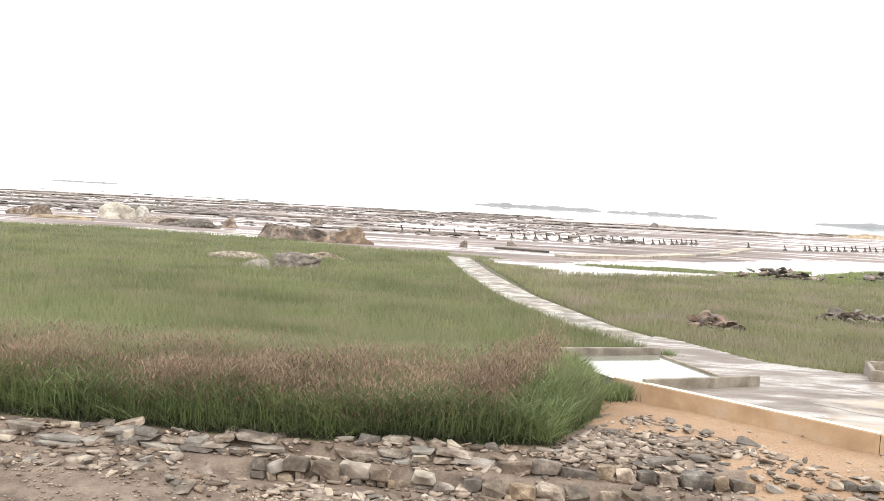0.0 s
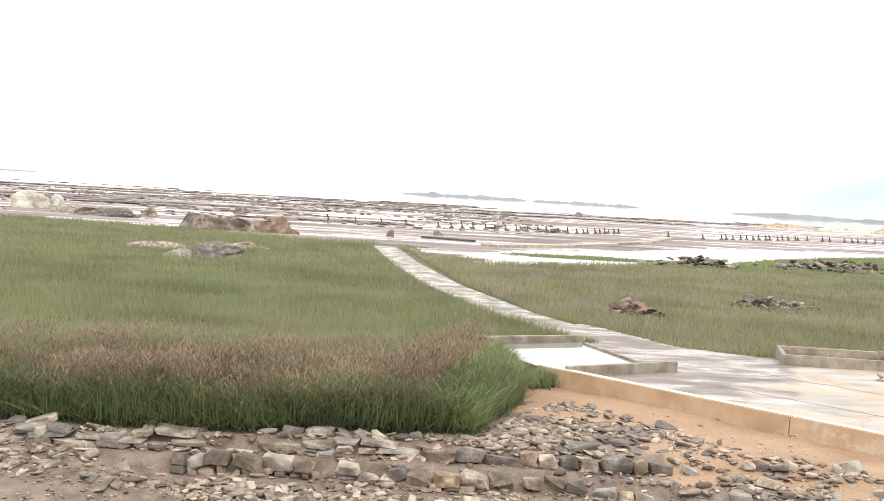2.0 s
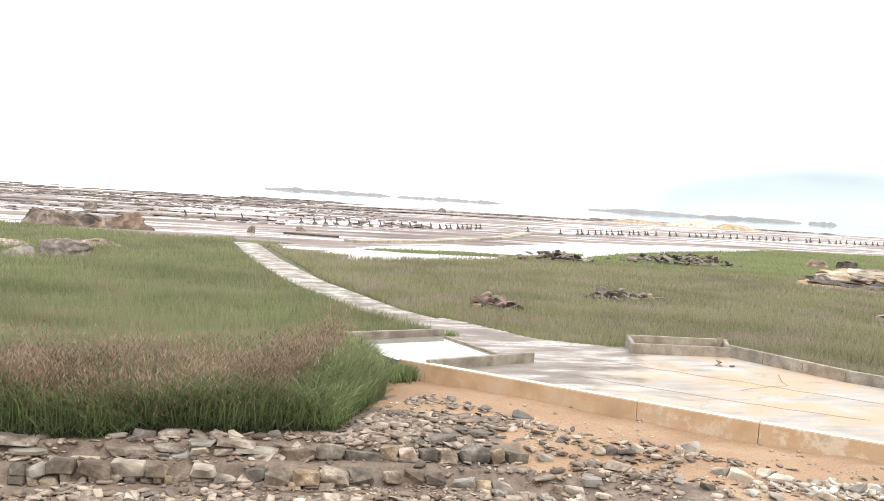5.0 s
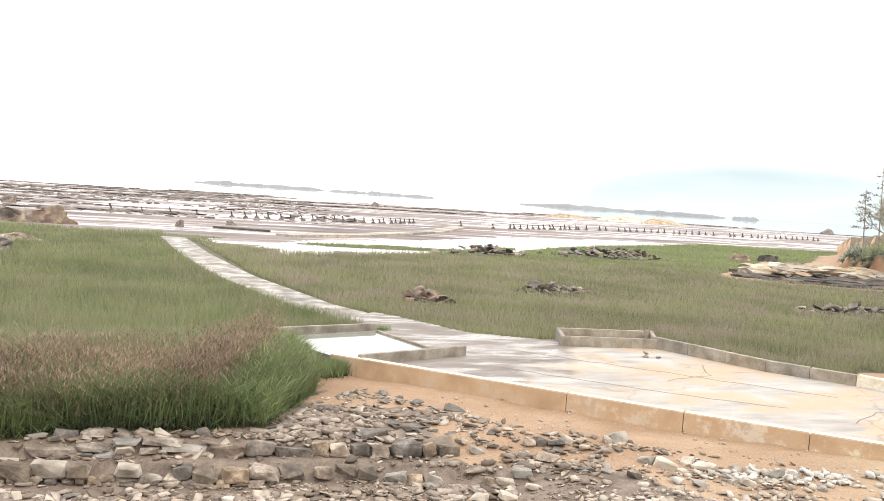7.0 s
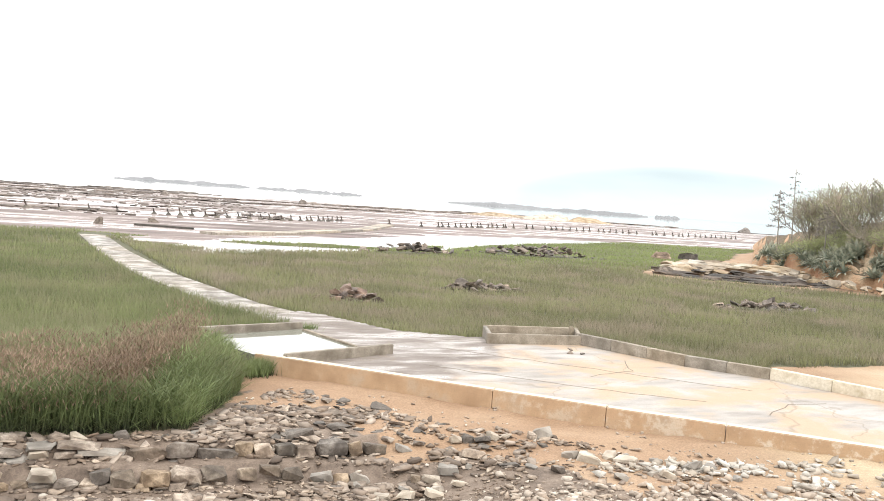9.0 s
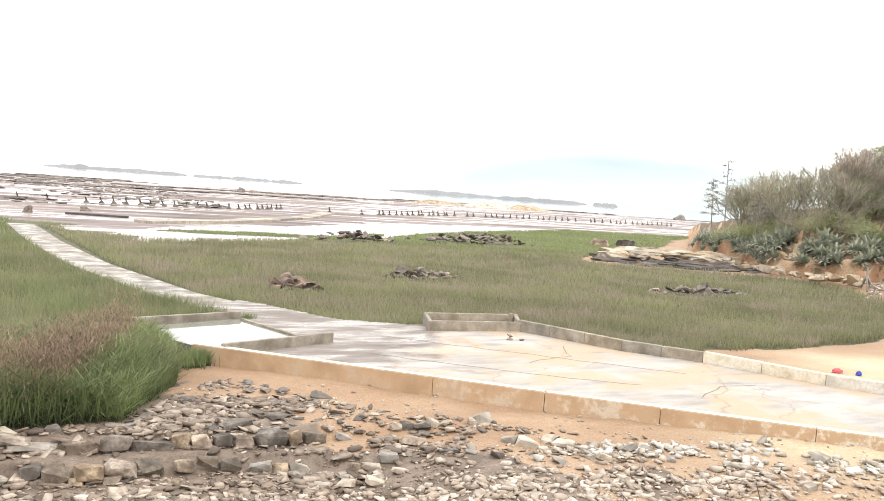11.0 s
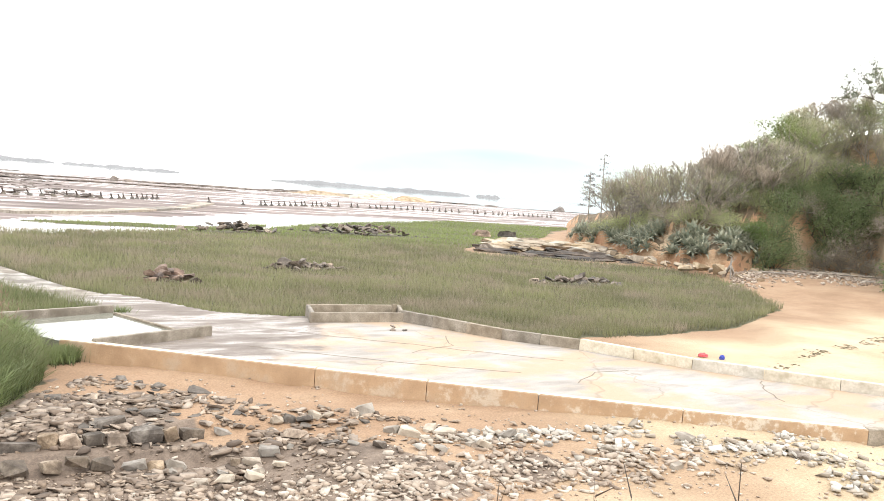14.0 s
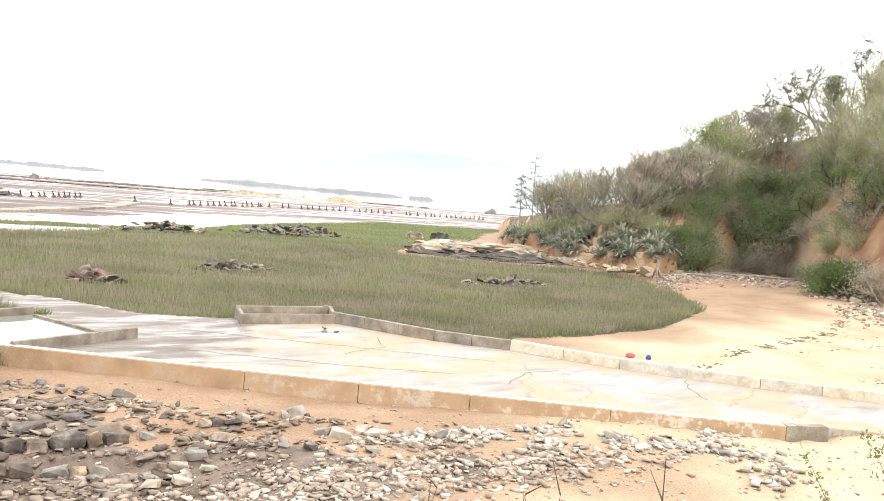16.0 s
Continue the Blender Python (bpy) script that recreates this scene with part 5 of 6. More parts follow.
# ---- plants ----
BARK = rocky("pale_grey_bark", (0.17, 0.145, 0.12), (0.30, 0.265, 0.225), (0.44, 0.40, 0.35), 12, 2.0, 0.9, 0.2, 0.4)
DARK_BARK = rocky("brown_bark", (0.05, 0.04, 0.03), (0.10, 0.08, 0.06), (0.17, 0.14, 0.11), 12, 2.0, 0.9, 0.2, 0.4)
TWIG_BARK = rocky("greyish_brown_twig_bark", (0.24, 0.20, 0.165), (0.36, 0.305, 0.255), (0.48, 0.42, 0.36), 12, 1.0, 0.9, 0.2, 0.2)
POD = rocky("dry_grey_brown_pods", (0.13, 0.115, 0.10), (0.22, 0.195, 0.17), (0.32, 0.285, 0.255), 12, 2.0, 0.9, 0.1, 0.3)
OLIVE_CROWN = leafy("olive_brown_scrub_leaves", (0.209, 0.23, 0.111), (0.275, 0.299, 0.146), (0.48, 0.5, 0.268), (0.48, 0.466, 0.285), 0.5, 0.48)
GREY_CROWN = leafy("dry_greyish_twigs_and_leaves", (0.271, 0.235, 0.167), (0.303, 0.263, 0.191), (0.479, 0.424, 0.327), (0.479, 0.424, 0.327), 0.5, 0.48)
GREEN_CROWN = leafy("fresh_green_leaves", (0.114, 0.143, 0.057), (0.165, 0.208, 0.079), (0.286, 0.336, 0.143), (0.286, 0.329, 0.157), 0.5, 0.45)
DARK_CROWN = leafy("dark_green_leaves", (0.098, 0.117, 0.058), (0.137, 0.176, 0.081), (0.264, 0.312, 0.156), (0.273, 0.312, 0.166), 0.5, 0.45)
BRIGHT_CROWN = leafy("bright_green_bush_leaves", (0.05, 0.072, 0.028), (0.077, 0.116, 0.039), (0.171, 0.231, 0.083), (0.176, 0.231, 0.094), 0.6, 0.4)
# greens greyed so the leaf colour holds some distance haze
HAZE_CROWN = leafy("greyish_green_leaves", (0.111, 0.128, 0.077), (0.122, 0.144, 0.088), (0.188, 0.21, 0.128), (0.199, 0.216, 0.144), 0.5, 0.35)
AGAVE_LEAF = leafy("grey_green_agave_leaves", (0.084, 0.094, 0.066), (0.156, 0.18, 0.138), (0.324, 0.354, 0.282), (0.434, 0.41, 0.302), 0.7, 0.12)


def tubes(segments, sides=4):
    """Tapered limbs: segments of (start, end, radius, end radius) as vertex and triangle arrays."""
    vs, ts = [], []
    ring = np.arange(sides) * 2 * np.pi / sides
    for k, (a, b, r0, r1) in enumerate(segments):
        a, b = np.array(a, float), np.array(b, float)
        d = (b - a) / (np.linalg.norm(b - a) + 1e-9)
        u = np.cross(d, (0, 0, 1.0) if abs(d[2]) < 0.9 else (1.0, 0, 0))
        u /= np.linalg.norm(u)
        w = np.cross(d, u)
        o = np.cos(ring)[:, None] * u + np.sin(ring)[:, None] * w
        vs += [a + o * r0, b + o * r1]
        base = k * 2 * sides
        for s in range(sides):
            t = (s + 1) % sides
            ts += [(base + s, base + t, base + sides + t), (base + s, base + sides + t, base + sides + s)]
    return np.concatenate(vs), np.array(ts)


def grow(rnd, start, way, length, radius, depth, spread, rise, out, tips, kids=3):
    """Branches that fork and bend; out collects the limbs, tips their ends."""
    p, d = Vector(start), Vector(way).normalized()
    steps = 3 if depth else 1
    for s in range(steps):
        d = (d + Vector((rnd.gauss(0, 0.16), rnd.gauss(0, 0.16), rnd.gauss(rise, 0.08)))).normalized()
        q = p + d * length / steps
        out.append((p, q, radius * (1 - 0.25 * s / steps), radius * (1 - 0.25 * (s + 1) / steps)))
        p = q
        if depth <= 1:
            tips.append((p.copy(), d.copy()))
    if depth == 0:
        return
    for _ in range(kids):
        side = Vector((rnd.gauss(0, 1), rnd.gauss(0, 1), rnd.gauss(0, 0.5)))
        side -= d * side.dot(d)
        way2 = (d + side.normalized() * spread * rnd.uniform(0.6, 1.3)).normalized()
        grow(rnd, p, way2, length * rnd.uniform(0.6, 0.85), radius * 0.62, depth - 1, spread, rise, out, tips, kids)


def leaf_cloud(rnd, tips, count, size, around, flat=1.0):
    """Small bent leaf blades scattered round the twig ends."""
    r = np.random.RandomState(rnd.randint(0, 9999))
    pts = np.array([t[0][:] for t in tips])
    k = r.randint(0, len(pts), count)
    c = pts[k] + r.normal(0, 1, (count, 3)) * around * np.array([1, 1, flat])
    a = r.normal(0, 1, (count, 3))
    a /= np.linalg.norm(a, axis=1)[:, None]
    b = np.cross(a, r.normal(0, 1, (count, 3)))
    b /= np.linalg.norm(b, axis=1)[:, None]
    s = (size * r.uniform(0.6, 1.4, count))[:, None]
    v = np.stack([c - a * s, c + b * s * 0.45, c + a * s, c - b * s * 0.45], 1).reshape(-1, 3)
    q = np.arange(count) * 4
    tris = np.concatenate([np.stack([q, q + 1, q + 2], 1), np.stack([q, q + 2, q + 3], 1)])
    # the clump's own tone, so that light and dark masses show in the crown
    clump = r.uniform(0, 1, len(pts))[k]
    tone = np.clip(0.5 * clump + 0.5 * r.uniform(0, 1, count), 0, 1)
    return v, tris, np.repeat(tone, 4), np.full(count * 4, 0.5)


def fine_twigs(rnd, tips, count, length):
    """Thin three-sided tapering shoots round the branch ends."""
    r = np.random.RandomState(rnd.randint(0, 9999))
    pts, ways = np.array([t[0][:] for t in tips]), np.array([t[1][:] for t in tips])
    k = r.randint(0, len(pts), count)
    d = ways[k] + r.normal(0, 0.5, (count, 3)) + np.array([0, 0, 0.25])
    d /= np.linalg.norm(d, axis=1)[:, None]
    foot = pts[k] - ways[k] * r.uniform(0, 0.5, count)[:, None] * length
    u = np.cross(d, r.normal(0, 1, (count, 3)))
    u /= np.linalg.norm(u, axis=1)[:, None]
    w = np.cross(d, u)
    rad = 0.013
    tip = foot + d * (length * r.uniform(0.5, 1.3, count))[:, None]
    v = np.stack([foot + u * rad, foot + (-0.5 * u + 0.87 * w) * rad, foot + (-0.5 * u - 0.87 * w) * rad, tip], 1).reshape(-1, 3)
    q = np.arange(count) * 4
    return v, np.concatenate([np.stack([q + a, q + b, q + 3], 1) for a, b in ((0, 1), (1, 2), (2, 0))])


def plant(name, label, category, group, seed, stems, height, depth, spread, rise, bark, leaf, leaves, leaf_size, around, radius=0.09, kids=3, flat=1.0, splay=0.25, first=0.45, twigs=0):
    """A tree or bush: limbs in one part, the crown of small leaves in another."""
    rnd = random.Random(seed)
    out, tips = [], []
    for _ in range(stems):
        way = (rnd.gauss(0, splay), rnd.gauss(0, splay), 1)
        grow(rnd, (rnd.gauss(0, 0.12) * (stems > 1), rnd.gauss(0, 0.12) * (stems > 1), -0.3), way, height * first, radius * rnd.uniform(0.8, 1.2), depth, spread, rise, out, tips, kids)
    top = tagged(new(name), label, category, group)
    v, t = tubes(out, 3)
    tall = max(p[0].z for p in tips)
    v = v * (height / tall)
    from_arrays("trunk", v, t, bark, top)
    tips = [(p * (height / tall), d) for p, d in tips]
    if twigs:
        tagged(from_arrays("brushwood", *fine_twigs(rnd, tips, twigs, 0.13 * height), TWIG_BARK, top), "fine bare greyish twigs", kind="stuff")
    lv, lt, tone, shade = leaf_cloud(rnd, tips, leaves, leaf_size, around, flat)
    from_arrays("crown", lv, lt, leaf, top, tone=tone, shade=shade)
    return top


def planted(first, spots, seed, height):
    """Copies of a plant over the hillside, turned and sized by chance; the first one takes the first place."""
    rnd = random.Random(seed)
    for k, (b, d, s) in enumerate(spots):
        x, y, z = hill_point(b, d)
        z = max(z, float(ground_height(x, y)))
        m = pose(x, y, z - 0.1, rnd.gauss(0, 3), rnd.gauss(0, 3), rnd.uniform(0, 360)) @ Matrix.Diagonal((s * rnd.uniform(0.9, 1.15), s * rnd.uniform(0.9, 1.15), s, 1))
        if k == 0:
            first.matrix_basis = m
        else:
            copy_thing(first, m)


def spread_spots(seed, count, b0, b1, d0, d1, s0, s1):
    rnd = random.Random(seed)
    return [(rnd.uniform(b0, b1), rnd.uniform(d0, d1), rnd.uniform(s0, s1)) for _ in range(count)]


def vegetation():
    group = "trees and scrub on the hillside"
    for k in range(3):
        thin = plant("thin_tree", "slender pale stemmed tree with a sparse olive crown", "tree", group, 60 + k, 5, 4.2, 3, 0.5, 0.10, BARK, OLIVE_CROWN, 1250, 0.042, 0.3, 0.07, 3, 1.0, 0.22, 0.5, 300)
        planted(thin, spread_spots(70 + k, 10, 46.4, 53.6, 6.5, 15, 0.8, 1.2), 80 + k, 4.2)
    for k in range(3):
        scrub = plant("scrub_tree", "dense olive brown scrub tree with tangled twigs", "tree", group, 90 + k, 4, 5.0, 3, 0.6, 0.09, BARK, OLIVE_CROWN, 4000, 0.046, 0.36, 0.10, 3, 0.9, 0.24, 0.52, 350)
        planted(scrub, spread_spots(100 + k, 16, 54.9, 71, 5, 20, 0.75, 1.15), 110 + k, 4.6)
    for k in range(2):
        dry = plant("dry_tree", "nearly bare greyish tree with fine twigs", "tree", group, 120 + k, 3, 4.8, 4, 0.6, 0.08, BARK, GREY_CROWN, 600, 0.04, 0.35, 0.08, 3, 1.0, 0.25, 0.4, 650)
        planted(dry, spread_spots(130 + k, 6, 51.5, 70, 5, 18, 0.85, 1.1) + spread_spots(135 + k, 5, 57, 61, 13, 18, 0.9, 1.1) + spread_spots(137 + k, 3, 52, 54.5, 8, 14, 1.05, 1.25), 140 + k, 4.8)
    for k in range(2):
        green = plant("green_tree", "leafy fresh green tree with a rounded layered crown", "tree", group, 150 + k, 2, 5.2, 3, 0.85, 0.03, BARK, GREEN_CROWN, 6500, 0.075, 0.36, 0.09, 3, 0.55, 0.3)
        planted(green, [[(55.0, 12.5, 1.02), (55.8, 14, 1.1), (64.0, 11, 0.85)], [(61.5, 13.5, 0.8), (54.6, 14.5, 0.85), (66.5, 9, 0.9), (52.3, 8, 0.5)]][k], 160 + k, 5.2)
    for k, (b, d, s) in enumerate(((60.5, 18, 0.8), (62.8, 17, 0.98), (63.7, 18, 0.8), (65.3, 17, 1.0))):
        flat = plant("umbrella_tree", "tall open tree with flat leaf clusters above the scrub", "tree", group, 170 + k, 1, 7.4, 4, 0.62, 0.07, DARK_BARK, HAZE_CROWN, 3600, 0.08, 0.26, 0.13, 3, 0.45, 0.12, 0.4)
        planted(flat, [(b, d, s)], 180 + k, 7.4)
    dark = plant("dark_bush", "dark green dense bush on the slope", "bush", group, 190, 6, 2.4, 2, 0.9, 0.02, DARK_BARK, DARK_CROWN, 4600, 0.07, 0.34, 0.05, 3, 0.9, 0.7)
    planted(dark, [(55.9, 0.8, 1.0), (56.35, 0.9, 1.0), (59.1, 1.9, 1.2), (60.0, 2.2, 1.3), (60.9, 2.3, 1.2), (56.6, 4.0, 1.1), (58.4, 4.2, 1.1), (61.7, 3.0, 1.0), (59.5, 0.7, 0.8), (53.3, 10.5, 1.0), (53.9, 12, 1.1), (52.8, 11, 0.9), (56.1, 2.1, 1.0), (58.9, 4.2, 1.0), (60.2, 3.4, 1.15), (58.3, 5, 1.2), (61.4, 6, 1.3), (59.8, 7, 1.2), (62.8, 5, 1.1), (66.6, 6, 1.3), (57.2, 5, 0.9), (63.8, 8, 1.2)], 191, 2.4)
    grey = plant("grey_bush", "brownish grey twiggy bush on the slope", "bush", group, 195, 7, 2.2, 2, 0.9, 0.02, BARK, GREY_CROWN, 1800, 0.055, 0.34, 0.04, 3, 0.9, 0.7, 0.45, 900)
    planted(grey, [(58.7, 0.3, 0.95), (59.4, 0.0, 1.0), (60.2, -0.2, 1.1), (60.8, 0.5, 1.2), (61.3, 0.2, 0.8), (62.1, 0.6, 0.7), (63.2, 0.6, 0.8), (64.0, 1.0, 0.9), (62.8, 2.8, 0.9), (63.6, 3.4, 0.9), (59.6, 1.8, 0.75), (58.4, 3.0, 0.9), (61.9, 4.4, 1.1), (60.9, 5.2, 0.9), (64.9, 5.4, 1.1), (53.6, 9, 1.1), (60.4, 1.6, 1.05), (61.0, 3.2, 1.0), (65.9, 0.8, 1.0), (66.7, 0.6, 1.1), (67.6, 0.4, 1.2), (57.0, 4.5, 0.9), (50.0, 6, 0.9), (51.5, 6, 1.0), (65.3, 3.5, 1.2)], 196, 2.2)
    bright = plant("green_bush", "bright green rounded bush at the top of the beach", "bush", group, 200, 7, 2.6, 2, 0.9, 0.02, DARK_BARK, BRIGHT_CROWN, 4200, 0.085, 0.30, 0.05, 3, 0.8, 0.65)
    planted(bright, [(64.3, -5.2, 0.85), (64.9, -3.0, 1.05), (65.2, -1.2, 1.1), (55.0, 2.6, 0.8), (66.4, 8, 0.9)], 201, 2.6)
    low = plant("low_scrub", "low olive scrub covering the slope", "bush", group, 205, 7, 1.5, 2, 0.9, 0.02, BARK, OLIVE_CROWN, 2000, 0.06, 0.3, 0.03, 3, 0.9, 0.8)
    planted(low, spread_spots(206, 20, 55.0, 68, 5.0, 14, 0.7, 1.2) + spread_spots(209, 13, 59.5, 67.5, 2.2, 6, 0.6, 1.0) + spread_spots(207, 16, 45, 54, 5.0, 9, 0.7, 1.0), 208, 1.5)


def agave():
    """A rosette of long, channelled, arching leaves, each a part of the one plant."""
    top = tagged(new("agave"), "large blue grey agave rosette on the cliff edge", "agave", "agaves on the cliff")
    rnd = random.Random(33)
    vs, ts, shade, tone, base = [], [], [], [], 0
    for k in range(34):
        a, lift = k * 2.4, rnd.uniform(0.25, 1.35)
        ln, steps = rnd.uniform(0.95, 1.45), 5
        d = np.array([math.cos(a), math.sin(a)])
        n = np.array([-d[1], d[0]])
        t0 = rnd.uniform(0, 1)
        for s in range(steps + 1):
            u = s / steps
            out = ln * (u * math.cos(lift) + 0.12 * u * u)
            z = ln * (u * math.sin(lift) - 0.5 * (1.35 - lift) * u ** 2.6) + 0.12
            w = 0.10 * (1 - u) ** 0.6 * (0.6 + 0.8 * min(u * 3, 1)) + 0.004
            c = d * out
            for o, dz in ((-w, 0.035), (0, 0), (w, 0.035)):
                vs.append((c[0] + n[0] * o, c[1] + n[1] * o, z + dz * (1 - u)))
                shade.append(0.25 + 0.7 * u)
                tone.append(t0)
            if s:
                for q in (0, 1):
                    i = base + (s - 1) * 3 + q
                    ts += [(i, i + 1, i + 4), (i, i + 4, i + 3)]
        base += (steps + 1) * 3
    from_arrays("leaf_rosette", vs, ts, AGAVE_LEAF, top, shade=shade, tone=tone)
    return top


def agaves():
    rnd = random.Random(34)
    spots = [(rnd.uniform(43.7, 49.4), rnd.uniform(0.7, 6.5), rnd.uniform(0.6, 1.05)) for _ in range(110)] + [(b, rnd.uniform(0.9, 4.5), rnd.uniform(0.55, 1.0)) for b in [rnd.uniform(50.1, 55.5) for _ in range(95)] if not 52.3 < b < 53.0]
    planted(agave(), spots, 35, 1.5)


def agave_stalk(b, d, height, seed, dense):
    """A dead flower stalk: a tall pole with side arms that end in clusters of pods."""
    rnd = random.Random(seed)
    top = tagged(new("agave_stalk"), "tall dry agave flower stalk with dark seed pods", "flower stalk", "agave flower stalks")
    limbs, pods = [((0, 0, 0), (0.03 * height, 0, height), 0.07, 0.03)], []
    n = 16 if dense else 13
    for k in range(n):
        u = 0.42 + 0.56 * k / n
        a = k * 2.4
        ln = (1.0 - u) * 1.3 + 0.12
        p = Vector((0.03 * height * u, 0, height * u))
        q = p + Vector((math.cos(a) * ln, math.sin(a) * ln, 0.25 * ln))
        limbs.append((p, q, 0.028, 0.016))
        pods.append(q)
    v, t = tubes(limbs, 5)
    from_arrays("pole", v, t, BARK, top)
    lv, lt, tone, shade = leaf_cloud(rnd, [(q, None) for q in pods], 620 if dense else 260, 0.085, 0.17, 0.4)
    tagged(from_arrays("pod_cluster", lv, lt, POD, top, tone=tone, shade=shade), kind="stuff")
    x, y, z = hill_point(b, d)
    top.matrix_basis = pose(x, y, z - 0.2, 0, rnd.gauss(0, 4), rnd.uniform(0, 360))


TIDE_ROCK = rocky("dark_weed_stained_rock", (0.022, 0.017, 0.014), (0.055, 0.043, 0.035), (0.14, 0.112, 0.09), 5, 0.9, 0.8, 0.3, 0.9)


def ledge():
    """Pale slabs and dark weed-stained rock along the foot of the cliff."""
    rnd = random.Random(44)
    spit = [(44.6, 58.2), (48.4, 55.4), (51.6, 53.0), (54.0, 49.5), (54.8, 45.0), (57, 43.2), (61, 46), (62, 54), (63, 61), (60, 66), (53, 65.5), (48, 62)]
    shore = [(44.6, 58.2), (48.4, 55.4), (51.6, 53.0), (54.0, 49.5), (54.8, 45.0), (57, 43.2)]
    made = 0
    while made < 112:
        x, y = rnd.uniform(44, 64), rnd.uniform(43, 67)
        if not inside([x], [y], spit)[0]:
            continue
        made += 1
        off = min(math.dist((x, y), q) for q in refine(shore, 0.5))
        b, d = hill_polar(np.array([x]), np.array([y]))
        rise = 0.08 + 0.8 * min(1.0, off / 9)
        dark = off < 4.2 and x > 46 or (off < 7 and rnd.random() < 0.4)
        stone = TIDE_ROCK if dark else SANDSTONE if rnd.random() < 0.88 else WHITE_ROCK
        label = "dark weed stained bedrock at the tide line" if dark else "pale yellowish bedrock slab at the foot of the cliff"
        boulder("rock_slab", label, x, y, rise - 0.15, (rnd.uniform(2.0, 5.2), rnd.uniform(1.3, 2.6), rnd.uniform(0.24, 0.36) if dark else rnd.uniform(0.28, 0.48)), stone, 500 + made, -float(b[0]) + rnd.gauss(0, 24), 3, 0.75)
    for k in range(95):
        b = rnd.uniform(44.2, 66.5)
        d = rnd.uniform(-4.0, 0.2) if b < 55 else rnd.uniform(-9, 0.2) * rnd.random()
        x, y, _ = hill_point(b, d)
        z = 0.75 if b < 54 else float(ground_height(x, y))
        tagged(put_stone("fallen_stone", SANDY, rnd, x, y, z, rnd.uniform(0.4, 1.5) * (1 if b < 55 else 0.7), sink=0.2), "pale broken sandstone at the foot of the hill", "stone", "fallen stones under the hill")


def driftwood():
    rnd = random.Random(55)
    x, y, _ = hill_point(53.9, -2.6)
    out = []
    for a in (0, 1.3, 2.5, 3.9, 5.1):
        out.append(((0, 0, 1.5), (math.cos(a) * 0.8, math.sin(a) * 0.8, 0.0), 0.11, 0.05))
    out += [((0, 0, 1.5), (0.1, 0, 2.2), 0.12, 0.07), ((0.1, 0, 2.2), (-1.2, -0.2, 2.6), 0.06, 0.03), ((0, 0, 1.6), (1.2, 0.2, 2.4), 0.05, 0.02)]
    top = tagged(new("dead_root_stump"), "bleached dead root stump at the foot of the cliff", "driftwood")
    top.matrix_basis = pose(x, y, 0.2) @ Matrix.Scale(0.75, 4)
    for k, limb in enumerate(out):
        from_arrays("root" if k < 5 else "branch", *tubes([limb], 6), BARK, top)
    for k in range(16):
        b = rnd.uniform(56, 67)
        x, y, _ = hill_point(b, rnd.uniform(-5, -0.3))
        ln = rnd.uniform(1.2, 4.5)
        v, t = tubes([((-ln / 2, 0, 0), (0, rnd.gauss(0, 0.12), 0.06), 0.05, 0.07), ((0, 0, 0.06), (ln / 2, rnd.gauss(0, 0.2), 0.1), 0.07, 0.03)], 6)
        ob = from_arrays("driftwood_branch", v, t, BARK)
        ob.matrix_basis = pose(x, y, float(ground_height(x, y)) + 0.08, 0, 0, -b + rnd.gauss(0, 22))
        tagged(ob, "bleached driftwood branch lying among stones", "driftwood", "driftwood on the beach")


vegetation()
agaves()
agave_stalk(44.7, 3.0, 6.9, 1, True)
agave_stalk(45.5, 4.0, 8.6, 2, False)
agave_stalk(47.4, 3.5, 5.2, 3, True)
ledge()
driftwood()

# ---- small things ----
RED_CLOTH = plain("faded_red_cloth", (0.52, 0.09, 0.10), 0.85)
BLUE_PLASTIC = plain("deep_blue_plastic", (0.03, 0.05, 0.33), 0.4)
WRACK = island_tone("dry_brown_seaweed", (0.09, 0.07, 0.04), (0.22, 0.18, 0.11), 20)
TWIG = rocky("dry_brown_twig", (0.05, 0.038, 0.028), (0.10, 0.075, 0.055), (0.17, 0.135, 0.10), 30, 4, 0.9, 0.2, 0.3)
SPRIG = leafy("thorny_green_sprig", (0.10, 0.12, 0.05), (0.14, 0.165, 0.07), (0.25, 0.27, 0.125), (0.26, 0.27, 0.14), 1.0)


def crumpled(name, label, category, x, y, size, material, seed):
    bm = bmesh.new()
    bmesh.ops.create_icosphere(bm, subdivisions=3, radius=1)
    off = Vector((seed * 5.0, 0, 0))
    for v in bm.verts:
        f = 1 + 0.35 * noise.noise(v.co * 2.2 + off) + 0.15 * noise.noise(v.co * 6 + off)
        v.co = Vector((v.co.x * size[0] / 2, v.co.y * size[1] / 2, max(-0.2, v.co.z) * size[2])) * f
    ob = part(name, bm, material, None)
    ob.location = (x, y, float(ground_height(x, y)) + 0.04)
    return tagged(ob, label, category)


crumpled("red_cloth", "crumpled red cloth lying on sand beside the wall", "cloth", 24.9, 18.75, (0.40, 0.28, 0.10), RED_CLOTH, 1)
crumpled("blue_jerrycan", "small deep blue plastic container on sand beside the wall", "container", 25.15, 18.15, (0.20, 0.17, 0.13), BLUE_PLASTIC, 2)


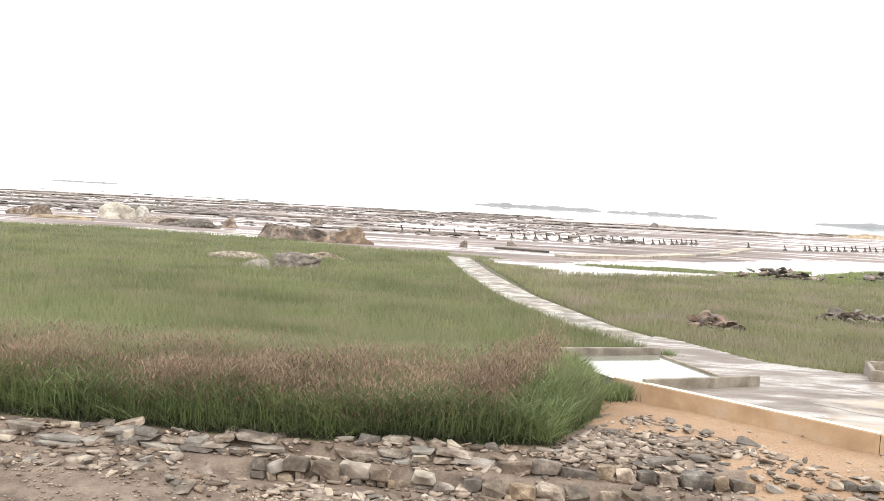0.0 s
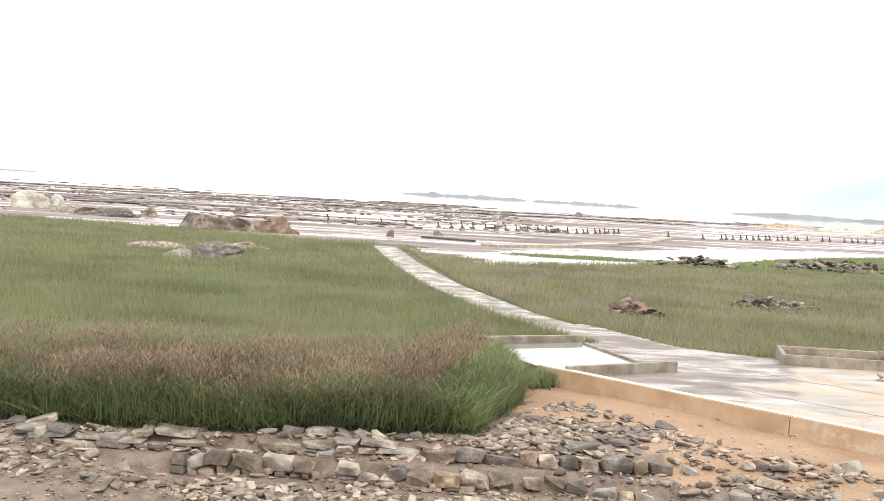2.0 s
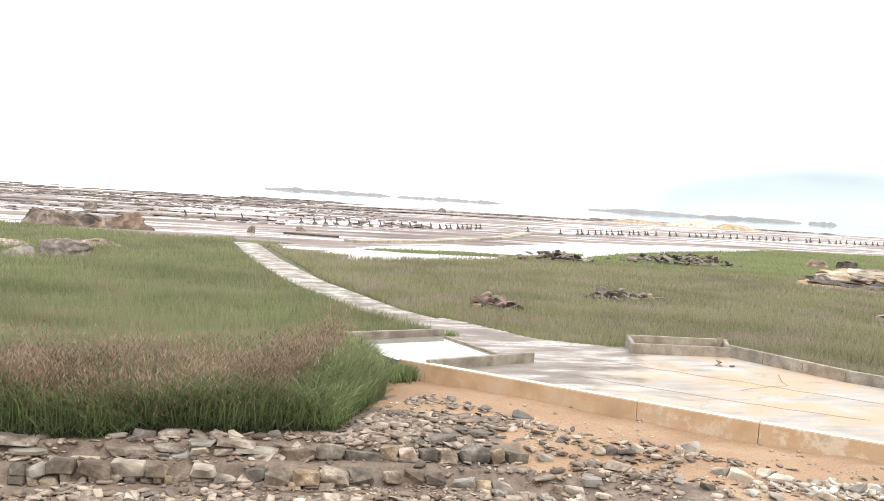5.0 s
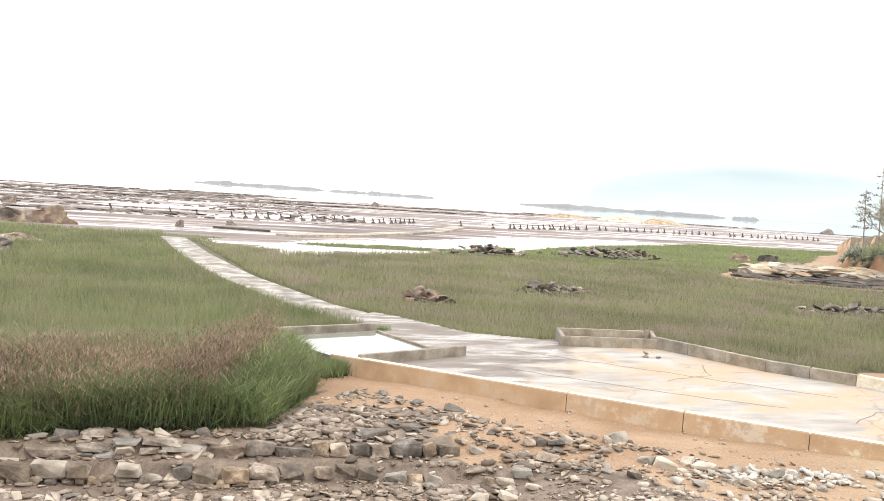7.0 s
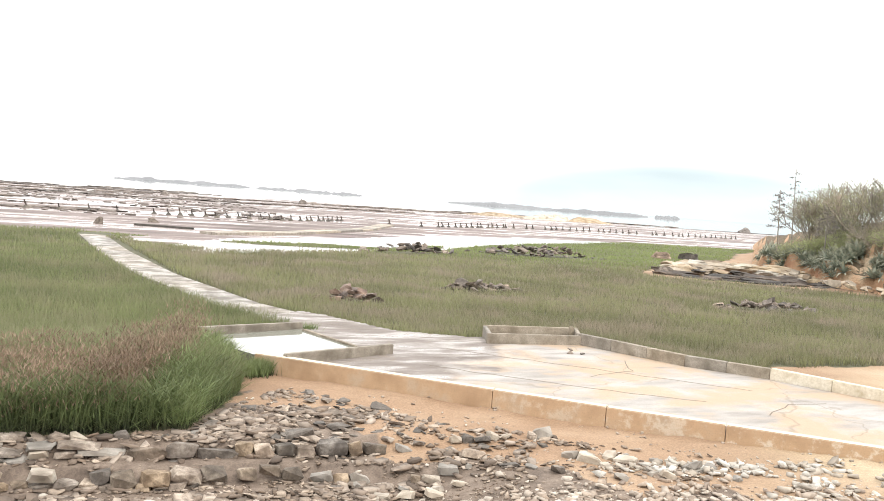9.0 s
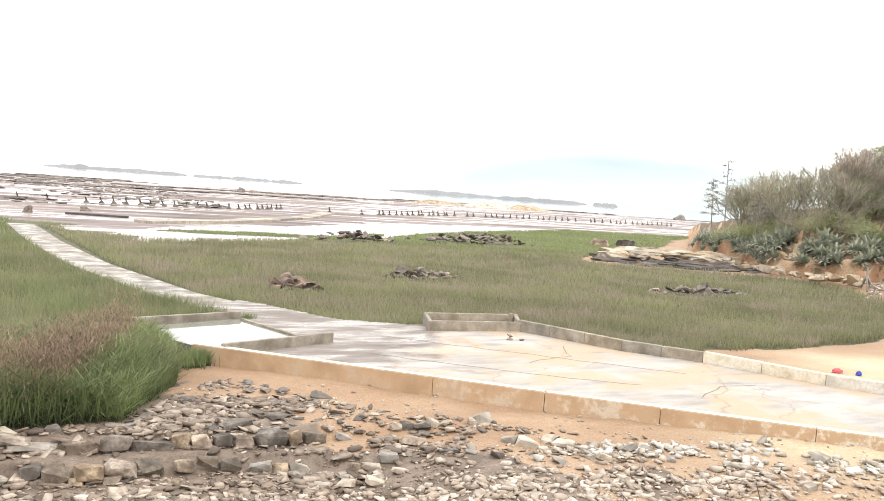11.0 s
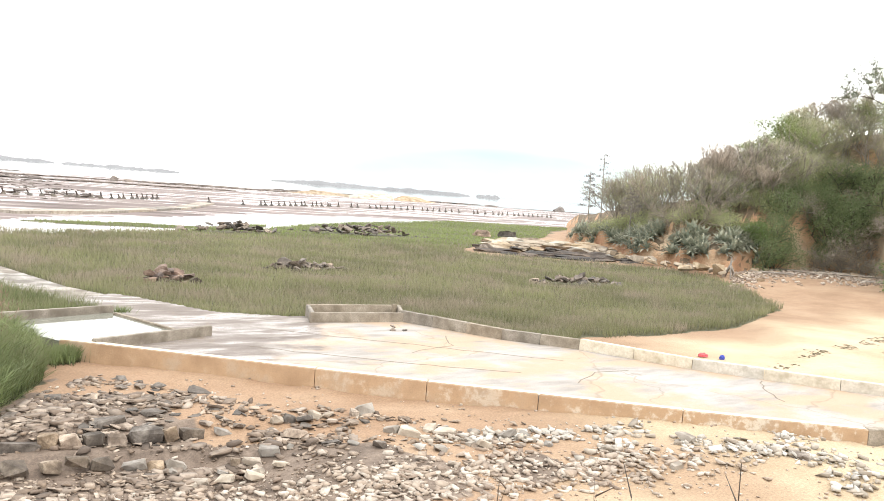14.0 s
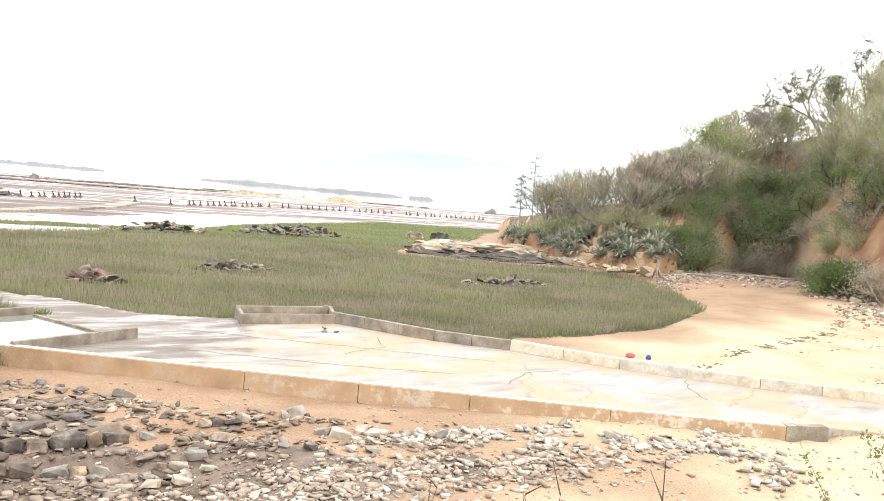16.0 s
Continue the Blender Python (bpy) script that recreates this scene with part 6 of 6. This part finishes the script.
def wrack_line():
    r = np.random.RandomState(61)
    line = refine([(26.5, 16.6), (29.9, 17.1), (34.2, 17.8), (40.3, 19.2), (47.5, 21.8), (52.4, 23.8)], 0.5)
    k = r.randint(0, len(line), 900)
    p = np.array(line)[k]
    x, y = p[:, 0] + r.normal(0, 0.5, 900), p[:, 1] + r.normal(0, 0.18, 900)
    m = waves(x, y, 2.5, 62) > -0.1
    scatter("seaweed_wrack", "thin line of dry brown seaweed on the sand", 600, WRACK, x[m], y[m], r.uniform(0.06, 0.22, m.sum()), "seaweed", 0.14)
    x, y = r.uniform(27, 42, 1500), r.uniform(9, 19, 1500)
    m = (waves(x * 0.4, y, 1.6, 63) > 0.62) & (x - 0.9 * y > 17)
    scatter("seaweed_wrack", "patches of dry brown seaweed on the sand", 610, WRACK, x[m], y[m], r.uniform(0.06, 0.2, m.sum()), "seaweed", 0.12)


wrack_line()


def ramp_stones():
    rnd = random.Random(71)
    for x, y, s, label in ((15.2, 23.7, 0.34, "grey stone lying on the wet ramp"), (15.25, 23.75, 0.26, "pale stone on another stone on the ramp"), (15.6, 23.5, 0.24, "small grey stone on the ramp")):
        z = float(ramp_height(x, y)) + (0.1 if "another" in label else 0.0)
        tagged(put_stone("ramp_stone", LUMPS, rnd, x, y, z, s, tilt=5, sink=0.05), label, "stone", "stones on the ramp")


ramp_stones()


def dry_twig(label, x, y, height, seed, lean=0.1, forks=3, thick=0.016):
    rnd = random.Random(seed)
    z = float(ground_height(x, y))
    segs, p = [], Vector((0, 0, -0.05))
    for k in range(6):
        q = p + Vector((rnd.gauss(lean * 0.1, 0.02), rnd.gauss(0, 0.02), height / 6))
        segs.append((p, q, thick * (1 - k / 8), thick * (1 - (k + 1) / 8)))
        if k >= 2 and forks > 0:
            side = Vector((rnd.choice((-1, 1)) * rnd.uniform(0.05, 0.12), rnd.gauss(0, 0.08), rnd.uniform(0.05, 0.2))) * height
            segs.append((q, q + side, 0.008, 0.003))
            forks -= 1
        p = q
    v, t = tubes(segs, 6)
    ob = from_arrays("dry_twig", v, t, TWIG)
    ob.location = (x, y, z)
    return tagged(ob, label, "twig", "dry twigs on the bank")


def near_plants():
    """Twigs and a thorny sprig on the bank in front of the camera."""
    dry_twig("leafless dry twig standing on the bank", 6.04, 3.94, 3.13 - float(ground_height(6.04, 3.94)), 5)
    dry_twig("thin dry grass stalk standing on the bank", 5.36, 4.76, 2.85 - float(ground_height(5.36, 4.76)), 6, 0.05, 1, 0.005)
    for k, (x, y, top) in enumerate(((4.55, 5.35, 2.6), (5.5, 4.62, 2.6), (5.15, 4.95, 2.56))):
        dry_twig("withered brown weed on the bank", x, y, top - float(ground_height(x, y)), 20 + k, 0.6, 4, 0.008)
    rnd = random.Random(8)
    x0, y0 = 7.3, 1.75
    z0 = float(ground_height(x0, y0))
    top = tagged(new("thorny_shrub"), "thorny green shrub with thin sprigs on the bank", "shrub")
    top.location = (x0, y0, z0)
    segs, tips = [], []
    for k in range(26):
        a = rnd.uniform(0, 6.28)
        p = Vector((0, 0, 0))
        d = Vector((math.cos(a) * 0.16, math.sin(a) * 0.16, 1)).normalized()
        for s in range(7):
            d = (d + Vector((rnd.gauss(0, 0.09) + math.cos(a) * 0.02, rnd.gauss(0, 0.09) + math.sin(a) * 0.02, 0))).normalized()
            q = p + d * rnd.uniform(0.34, 0.44)
            segs.append((p, q, 0.009 * (1 - s / 8), 0.009 * (1 - (s + 1) / 8)))
            if s > 2:
                tips += [(p.lerp(q, f), d) for f in (0.2, 0.6, 1.0)]
            p = q
    v, t = tubes(segs, 5)
    from_arrays("stems", v, t, TWIG, top)
    lv, lt, tone, shade = leaf_cloud(rnd, tips, 8000, 0.017, 0.03)
    from_arrays("leaves", lv, lt, SPRIG, top, tone=tone, shade=shade)


near_plants()
